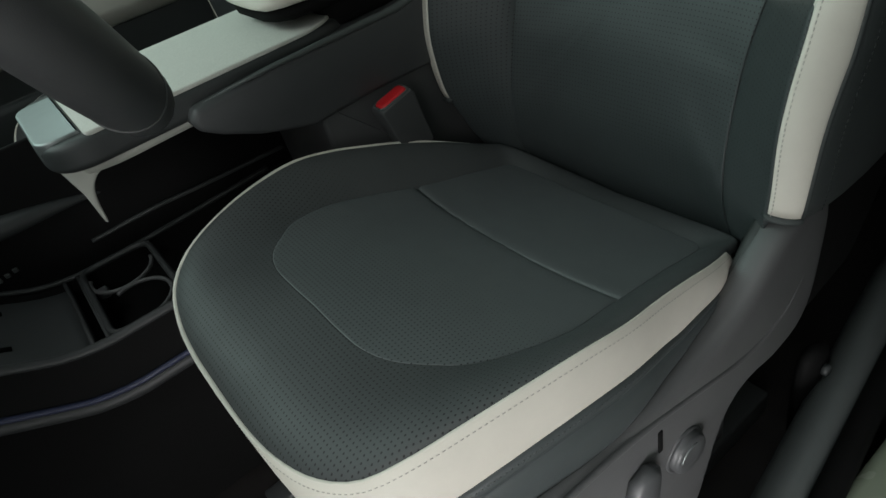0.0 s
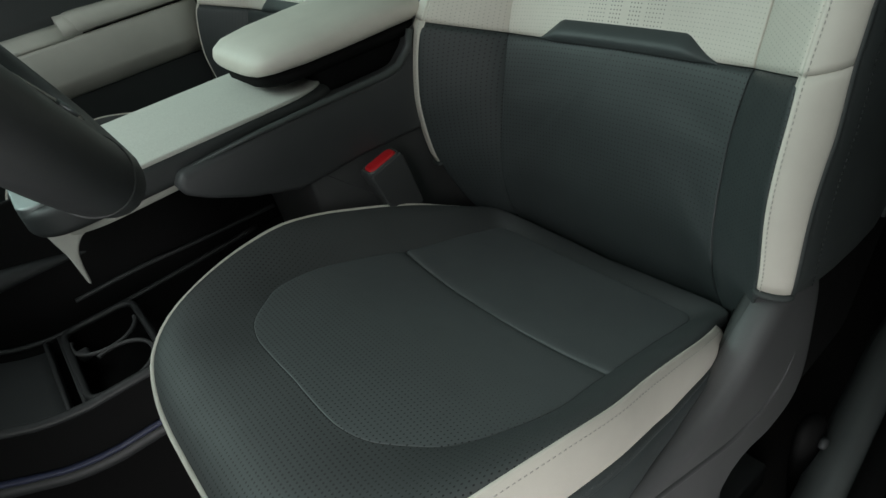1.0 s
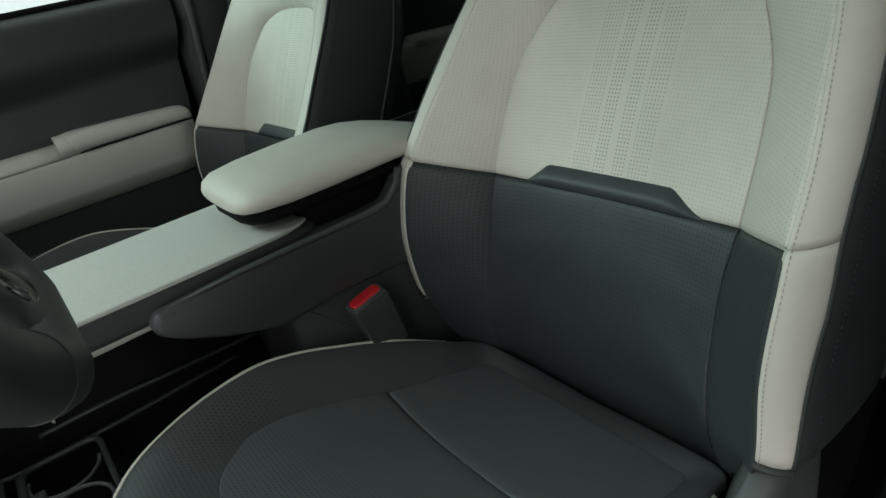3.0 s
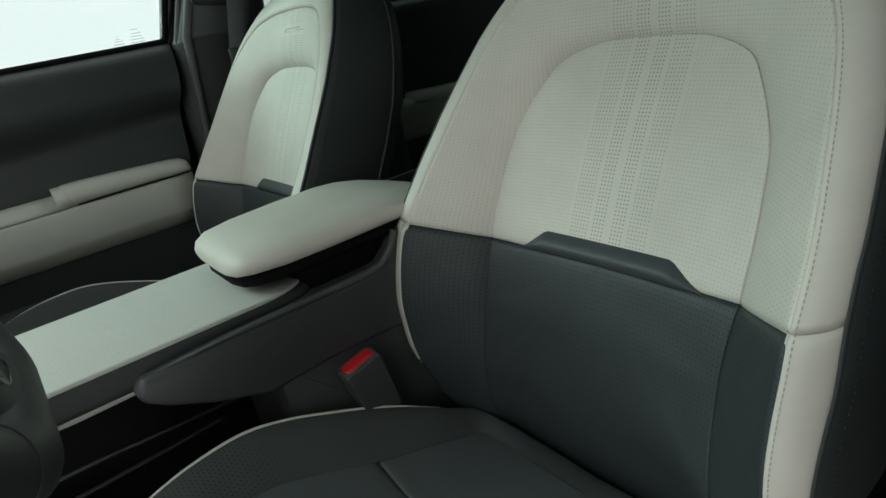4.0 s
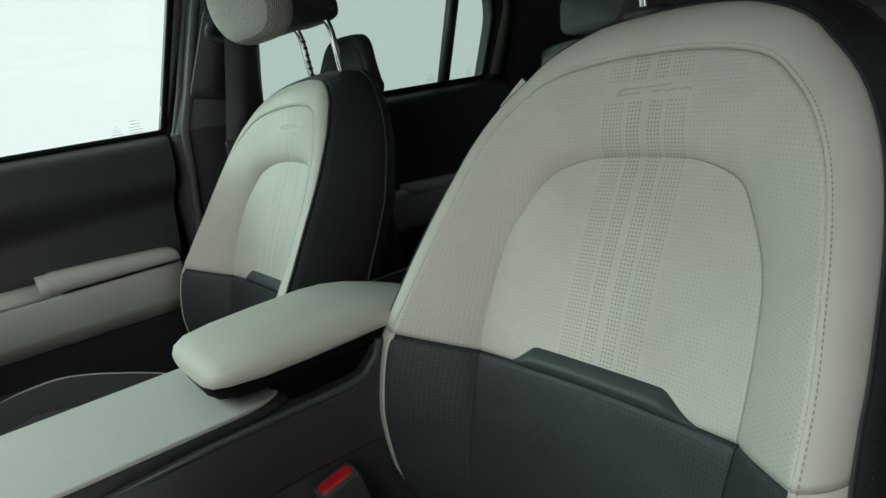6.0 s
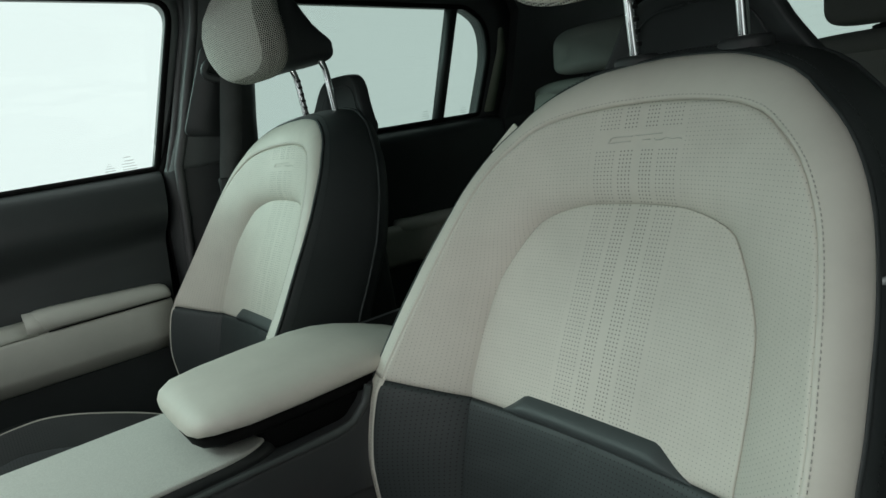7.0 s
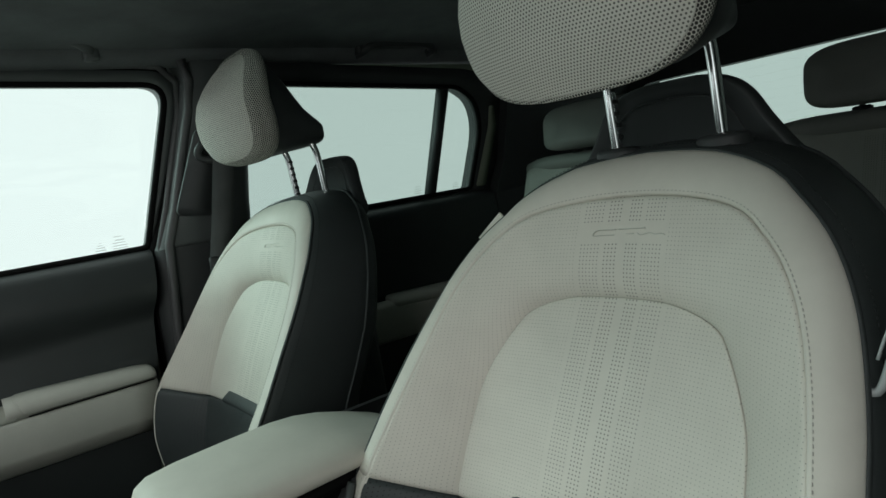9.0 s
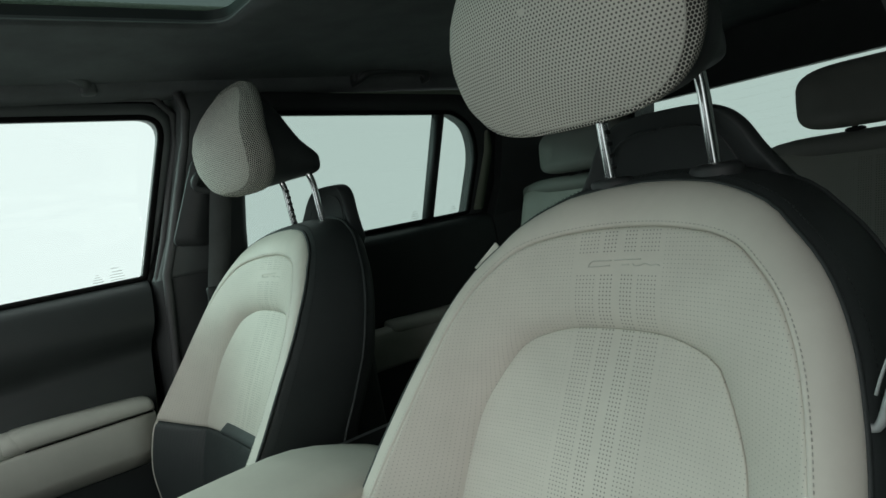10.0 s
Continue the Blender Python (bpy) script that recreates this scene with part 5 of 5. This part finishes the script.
part("panel", panel_along_y([(-x, z) for x, z in [sec2[0]] + d2 + sec2[10:]], 1.176, 1.94, 8, lambda y, z: -0.045 * (y - 1.5)), M_DOOR_DARK, rdr, "dark moulded rear door skin")
part("window_frame", side_panel(rounded([(1.155, 0.915), (1.950, 0.912), (1.968, 1.11), (1.91, 1.235), (1.80, 1.262), (1.17, 1.298)], [0.01, 0.02, 0.06, 0.05, 0.02, 0.02]), [REAR_WIN], RB - 0.012, RT, 0.05, -1), M_BLACK, rdr, "black window frame")
part("pane", side_panel(grow(REAR_WIN, 0.012), [], RB + 0.012, RT, 0.004, -1), M_TINT, rdr, "tinted privacy glass")

# ---- centre console ----
con = thing("centre_console", -0.02, 0.75, 0.0, "charcoal centre console with pale felt-topped table and padded armrest", "centre console")


def slab(x0, x1, y0, y1, z0, z1, r_front, r_rear, edge, seg=4):
    loop = rounded([(x0, y0), (x1, y0), (x1, y1), (x0, y1)], [r_front, r_front, r_rear, r_rear], 10)
    return prism(loop, "z", z0, z1, edge, seg)


table = part("table", slab(-0.127, 0.096, 0.410, 0.818, 0.577, 0.6125, 0.058, 0.08, 0.010), M_BLACK, con, "charcoal table body")
part("table_top", slab(-0.123, 0.092, 0.460, 0.806, 0.6105, 0.6165, 0.010, 0.08, 0.0022, 3), M_TABLE, table, "pale felt table surface")
part("table_nose", slab(-0.092, 0.074, 0.411, 0.4585, 0.592, 0.6165, 0.026, 0.001, 0.0030, 3), M_SILVER, table, "satin silver table front")
# pale ribbon under the table that turns down into a strut
path = spline([(0.058, 0.70, 0.568), (0.060, 0.60, 0.568), (0.060, 0.52, 0.567), (0.050, 0.485, 0.563), (0.020, 0.466, 0.553), (-0.018, 0.450, 0.541)], 40)
strut = part("strut", tube(path, lambda f: 0.0075 + 0.0015 * f, 12), M_DOOR_PALE, con, "pale strut under the table")
foot = [(v.x, v.y) for v in spline([(0.418, 0.560, 0), (0.440, 0.550, 0), (0.462, 0.547, 0), (0.468, 0.536, 0), (0.452, 0.528, 0), (0.441, 0.514, 0), (0.436, 0.494, 0), (0.4335, 0.468, 0), (0.4300, 0.468, 0), (0.4285, 0.488, 0), (0.4265, 0.512, 0), (0.4210, 0.538, 0)], 60, True)]
part("strut_foot", prism(foot, "x", -0.026, -0.013, 0.002, 2), M_DOOR_PALE, strut)
# pod that carries the armrest
pod = [(0.562, 0.582), (0.572, 0.595), (0.68, 0.600), (0.86, 0.600), (0.885, 0.603), (0.908, 0.622), (0.918, 0.643), (1.22, 0.643), (1.22, 0.46), (0.89, 0.510), (0.79, 0.512), (0.70, 0.508), (0.635, 0.530), (0.59, 0.552), (0.567, 0.568)]
part("pod", prism(rounded(pod, 0.006, 3), "x", -0.125, 0.114, 0.008, 3), M_CONSOLE, con, "charcoal plastic console pod")
part("pod_rim", tube([(0.110, 0.585, 0.598), (0.111, 0.68, 0.601), (0.111, 0.86, 0.601), (0.111, 0.884, 0.605), (0.111, 0.905, 0.623), (0.111, 0.914, 0.643)], lambda f: 0.0056 * min(1, 0.05 + f * 2.5), 10), M_TRIM, con, "raised lighter rim")
part("armrest_riser", slab(-0.105, 0.085, 0.78, 1.2, 0.600, 0.646, 0.03, 0.01, 0.006), M_RUBBER, con, "black armrest box")
base = [(0.7165, 0.530), (0.89, 0.530), (1.22, 0.50), (1.22, 0.02), (0.735, 0.02)]
part("rear_base", prism(rounded(base, 0.01, 3), "x", -0.11, 0.098, 0.008, 2), M_BASE, con, "black lower console side")
# armrest cushion
rows = []
for y, hw, top, bot, c in ((0.7035, 0.050, 0.663, 0.651, 0.004), (0.7055, 0.066, 0.668, 0.648, 0.005), (0.712, 0.081, 0.675, 0.645, 0.006), (0.728, 0.093, 0.681, 0.643, 0.005), (0.765, 0.101, 0.685, 0.642, 0.008), (0.83, 0.1045, 0.687, 0.642, 0.008), (0.90, 0.106, 0.687, 0.643, 0.006), (0.935, 0.104, 0.684, 0.643, 0.005), (0.97, 0.099, 0.676, 0.643, 0.004), (1.01, 0.090, 0.663, 0.641, 0.004), (1.045, 0.075, 0.650, 0.638, 0.004), (1.06, 0.055, 0.644, 0.637, 0.004)):
    row = []
    for k in range(32):
        a = 2 * math.pi * k / 32
        ca, sa = math.cos(a), math.sin(a)
        row.append((c + hw * math.copysign(abs(ca) ** 0.66, ca), y, (top + bot) / 2 + (top - bot) / 2 * math.copysign(abs(sa) ** 0.8, sa)))
    rows.append(row)
arm = part("armrest", loft(rows, True, True, True), M_WHITE, con, "padded pale leather armrest")
rows = []
for y, hw in ((0.712, 0.045), (0.718, 0.072), (0.735, 0.090), (0.78, 0.098), (0.9, 0.100), (1.02, 0.095)):
    rows.append([(0.003 + hw * s, y, z) for s, z in ((-1, 0.648), (-0.97, 0.637), (-0.9, 0.632), (0.9, 0.632), (0.97, 0.637), (1, 0.648))])
part("armrest_base", loft(rows, True, True, True), M_RUBBER, arm, "black armrest underside")

# lower console with cup holders
low = thing("lower_console", -0.05, 0.35, 0.0, "black lower console with rubber tray and twin cup holders", "console")
DECK = [(-0.3, 0.70), (0.0, 0.555), (0.10, 0.495), (0.18, 0.450), (0.25, 0.411), (0.296, 0.386), (0.33, 0.375), (0.36, 0.371), (0.46, 0.370), (0.60, 0.375), (0.80, 0.385)]
ys = [-0.28 + 0.02 * k for k in range(55)]
rows = []
for y in ys:
    d = lerp_table(DECK, y)
    drop = 0.050 if y > 0.34 else 0.016
    rows.append([(-0.130, y, 0.02), (-0.130, y, d - 0.004), (-0.112, y, d - 0.006), (-0.104, y, d - drop), (0.068, y, d - drop), (0.074, y, d - 0.006), (0.086, y, d - 0.004), (0.094, y, d - 0.045), (0.098, y, d - 0.075), (0.086, y, d - 0.095), (0.080, y, 0.02)])
sharp(part("tub", loft(rows, True, True, True), M_RUBBER, low, "black console tub"), 40)
for x, y1, r in ((0.082, 0.462, 0.0065), (-0.113, 0.70, 0.0042)):
    part("rail", tube([(x, y, lerp_table(DECK, y) - 0.002) for y in np.arange(-0.26, y1, 0.02)], r, 10), M_TRAY, low, "satin black side rail")
part("trim_band", tube([(0.0965, y, lerp_table(DECK, y) - 0.080) for y in np.arange(-0.26, 0.60, 0.02)], 0.0085, 10, (0, 0, 1), 1.2), M_TRAY, low, "satin grey band under the violet line")
part("trim_line", tube([(0.0985, y, lerp_table(DECK, y) - 0.068) for y in np.arange(-0.26, 0.60, 0.02)], 0.0042, 8), M_BLUE, low, "thin violet trim line")
rows = []
for y in np.arange(-0.2, 0.341, 0.018):
    d = lerp_table(DECK, y)
    rows.append([(-0.100, y, d - 0.016), (-0.098, y, d - 0.011), (-0.094, y, d - 0.009), (0.058, y, d - 0.009), (0.062, y, d - 0.011), (0.064, y, d - 0.016)])
part("tray_mat", loft(rows, True, True, True), M_MAT, low, "satin charging tray mat")
for x in (-0.065, 0.028):
    part("mat_rib", tube([(x, y, lerp_table(DECK, y) - 0.0085) for y in np.arange(0.10, 0.275, 0.02)], 0.004, 8), M_RUBBER, low, "black raised rib")
part("mat_ring", tube([(-0.018 + 0.040 * math.cos(a), 0.185 + 0.05 * math.sin(a), lerp_table(DECK, 0.185 + 0.05 * math.sin(a)) - 0.0085) for a in np.linspace(0, 2 * math.pi, 40, endpoint=False)], 0.0014, 6, (0, 0, 1), closed=True), M_RUBBER, low)
for y in (0.338, 0.357):
    part("tray_wall", box(-0.112, 0.080, y - 0.003, y + 0.003, 0.33, 0.372, 0.002), M_TRAY, low, "satin black divider")
well = rounded([(-0.110, 0.362), (0.080, 0.362), (0.084, 0.462), (-0.106, 0.462)], 0.022, 6)
part("cup_frame", tube([(a, b, 0.370) for a, b in well], 0.0050, 8, (0, 0, 1), closed=True), M_TRAY, low, "satin black cup holder frame")
for xc, a0, a1 in ((-0.062, -1.9, 1.55), (0.033, 0.35, 3.6)):
    ring = [(xc + 0.046 * math.cos(a), 0.410 + 0.044 * math.sin(a), 0.3685) for a in np.linspace(a0, a1, 40)]
    part("cup_ring", tube(ring, 0.0030, 8, (0, 0, 1)), M_SEAT_PLASTIC, low, "grey plastic cup clip")
part("cup_tongue", box(-0.058, -0.040, 0.368, 0.384, 0.352, 0.366, 0.004), M_CONSOLE, low)
part("cup_mat", prism(rounded([(-0.098, 0.368), (0.064, 0.368), (0.066, 0.455), (-0.096, 0.455)], 0.02, 6), "z", 0.319, 0.3235, 0.002, 1), M_RUBBER, low, "black rubber cup mat")
wall = [(-0.3, 0.05), (-0.3, 0.60), (0.30, 0.575), (0.84, 0.565), (0.84, 0.05)]
part("far_wall", prism(rounded(wall, 0.008, 3), "x", -0.1275, -0.1185, 0.003, 2), M_RUBBER, low, "black inner side wall")
part("wall_pad", tube(spline([(-0.120, -0.25, 0.494), (-0.118, 0.20, 0.488), (-0.117, 0.33, 0.481), (-0.119, 0.42, 0.470), (-0.124, 0.47, 0.458)], 30), lambda f: 0.016 * max(0.05, 1 - max(0, (f - 0.8) / 0.2)), 12), M_BLACK, low, "satin charcoal knee pad")
part("inner_ledge", tube(spline([(-0.118, 0.40, 0.404), (-0.116, 0.50, 0.406), (-0.115, 0.58, 0.402), (-0.115, 0.72, 0.396)], 30), 0.0035, 8), M_TRAY, low, "thin inner ledge")
for k in range(3):
    part("socket", box(-0.119, -0.116, 0.272 + 0.012 * k, 0.279 + 0.012 * k, 0.412 + 0.002 * k, 0.419 + 0.002 * k, 0.001), M_TRIM, low)

# belt buckle
buck = thing("belt_buckle", 0.135, 0.81, 0.42, "black seat belt buckle with red release button", "belt buckle")
ax = Matrix.Rotation(radians(12.5), 4, "X")
bb = prism(rounded([(-0.0235, -0.085), (0.0235, -0.085), (0.0275, -0.004), (0.0255, 0.001), (-0.0255, 0.001), (-0.0275, -0.004)], [0.004, 0.004, 0.002, 0.002, 0.002, 0.002], 3), "x", -0.016, 0.016, 0.0025, 3)
bmesh.ops.transform(bb, matrix=Matrix.Translation((0.132, 0.808, 0.502)) @ ax, verts=bb.verts)
part("buckle_body", bb, M_BASE, buck, "black plastic buckle body")
mouth = rounded([(-0.0245, -0.0125), (0.0245, -0.0125), (0.0245, 0.0125), (-0.0245, 0.0125)], 0.009, 5)
rimb = tube([(q, p, 0.0015) for p, q in mouth], 0.0017, 8, (0, 0, 1), closed=True)
bmesh.ops.transform(rimb, matrix=Matrix.Translation((0.132, 0.808, 0.502)) @ ax, verts=rimb.verts)
part("buckle_rim", rimb, M_TRIM, buck, "grey buckle rim")
rb = prism(rounded([(-0.0230, -0.0108), (0.0230, -0.0108), (0.0230, 0.0108), (-0.0230, 0.0108)], 0.0085, 6), "z", -0.002, 0.0050, 0.0035, 4, lambda p, q, d: (q, p, d))
bmesh.ops.transform(rb, matrix=Matrix.Translation((0.132, 0.808, 0.502)) @ ax, verts=rb.verts)
part("release_button", rb, M_RED, buck, "red release button")
part("buckle_stalk", ribbon([(0.132, 0.822, 0.44), (0.134, 0.84, 0.38), (0.136, 0.85, 0.30), (0.136, 0.85, 0.05)], 0.035, 0.012, (0, 1, 0.2)), M_BLACK, buck)

# steering wheel
wheel = thing("steering_wheel", 0.37, 0.410, 0.882, "charcoal leather steering wheel in front of the driver seat", "steering wheel")
WC, TL = Vector((0.37, 0.410, 0.882)), radians(25)
wu, wr = Vector((0, -math.sin(TL), math.cos(TL))), Vector((1, 0, 0))
wn_axis = wr.cross(wu)
ring = []
for k in range(72):
    a = 2 * math.pi * k / 72
    r = 0.176
    v = WC + wr * (r * math.cos(a)) + wu * (max(-0.163, r * math.sin(a)))
    ring.append(v)
part("rim", tube(ring, 0.0245, 20, tuple(wn_axis), 0.88, closed=True), M_WHEEL, wheel, "stitched charcoal leather rim")
seam_at, seam_dir = ring[61], (ring[62] - ring[60]).normalized()
seam_u = wn_axis.normalized()
seam_v = seam_dir.cross(seam_u).normalized()
part("rim_seam", tube([seam_at + seam_u * (0.0245 * 0.88 * math.sin(a)) + seam_v * (0.0246 * math.cos(a)) for a in np.linspace(0, 2 * math.pi, 48, endpoint=False)], 0.0007, 6, tuple(seam_dir), closed=True), M_SEAT_PLASTIC, wheel, "fine seam round the rim")
hub = [(WC + wr * x + wu * y) for x, y in [(v.x, v.y) for v in spline([(0.07, 0.05, 0), (0, 0.06, 0), (-0.07, 0.05, 0), (-0.085, 0, 0), (-0.06, -0.06, 0), (0, -0.075, 0), (0.06, -0.06, 0), (0.085, 0, 0)], 40, True)]]
part("hub", loft([[p + wn_axis * d + (WC - p) * s for p in hub] for d, s in ((0.03, 0), (0.0, -0.02), (-0.02, 0.05), (-0.03, 0.3))], True, True, True), M_WHEEL, wheel, "charcoal airbag cover")
for s in (-1, 1):
    sp = prism(rounded([(s * 0.07, 0.03), (s * 0.17, 0.035), (s * 0.17, -0.03), (s * 0.07, -0.05)], 0.008, 3), "z", -0.012, 0.014, 0.005, 2, lambda p, q, d: tuple(WC + wr * p + wu * q + wn_axis * d))
    part("spoke", sp, M_CONSOLE, wheel, "dark spoke with switches")


def spoke_rows(table, wide, lift):
    """Rounded sections down the lower spoke, which flares into the rim."""
    rows = []
    for q, hw, hd in table:
        row = []
        for k in range(28):
            a = 2 * math.pi * k / 28
            ca, sa = math.cos(a), math.sin(a)
            row.append(WC + wr * (wide * hw * math.copysign(abs(ca) ** 0.7, ca)) + wu * q + wn_axis * (0.001 - lift + hd * math.copysign(abs(sa) ** 0.7, sa)))
        rows.append(row)
    return loft(rows, True, True, True)


FLARE = [(-0.045, 0.034, 0.0130), (-0.08, 0.036, 0.0140), (-0.11, 0.043, 0.0160), (-0.135, 0.057, 0.0185), (-0.152, 0.074, 0.0208), (-0.166, 0.088, 0.0212), (-0.178, 0.090, 0.0150)]
part("lower_spoke", spoke_rows(FLARE, 1.0, 0.0), M_WHEEL, wheel, "charcoal lower spoke flaring into the rim")
part("column", tube([WC + wn_axis * 0.03, WC + wn_axis * 0.45], 0.05, 16), M_BLACK, wheel)

ins = part("spoke_insert", spoke_rows([(q, hw, hd - 0.0015) for q, hw, hd in ((-0.070, 0.030, 0.0125), (-0.074, 0.0345, 0.0136), (-0.11, 0.043, 0.0160), (-0.135, 0.055, 0.0185), (-0.146, 0.060, 0.0198), (-0.151, 0.050, 0.0190))], 0.74, 0.0024), M_GLOSS, wheel, "gloss black lower spoke insert")
for p in (0.020, 0.031):
    part("insert_mark", tube([WC + wr * p + wu * -0.128 + wn_axis * -0.0185, WC + wr * (p + 0.003) + wu * -0.139 + wn_axis * -0.0196], 0.0014, 6), M_SILVER, ins, "small silver mark")

# belt anchor by the sill
anc = thing("belt_anchor", 0.61, 1.02, 0.0, "dark grey plastic cover of the lower belt anchor beside the sill", "belt anchor")
part("cover", loft([[(0.618 + r * 0.5 * math.cos(a), 1.04 + r * math.sin(a), z) for a in np.linspace(0, 2 * math.pi, 28, endpoint=False)] for r, z in ((0.026, 0.0), (0.031, 0.09), (0.030, 0.13), (0.026, 0.150), (0.017, 0.158), (0.005, 0.161))], True, True, True), M_RUBBER, anc, "rounded plastic cover")
part("bolt", loft([[(0.634 + d, 1.035 + r * math.cos(a), 0.135 + r * math.sin(a)) for a in np.linspace(0, 2 * math.pi, 16, endpoint=False)] for r, d in ((0.008, 0), (0.008, 0.006), (0.005, 0.008))], True, True, True), M_BLACK, anc, "dark anchor bolt")
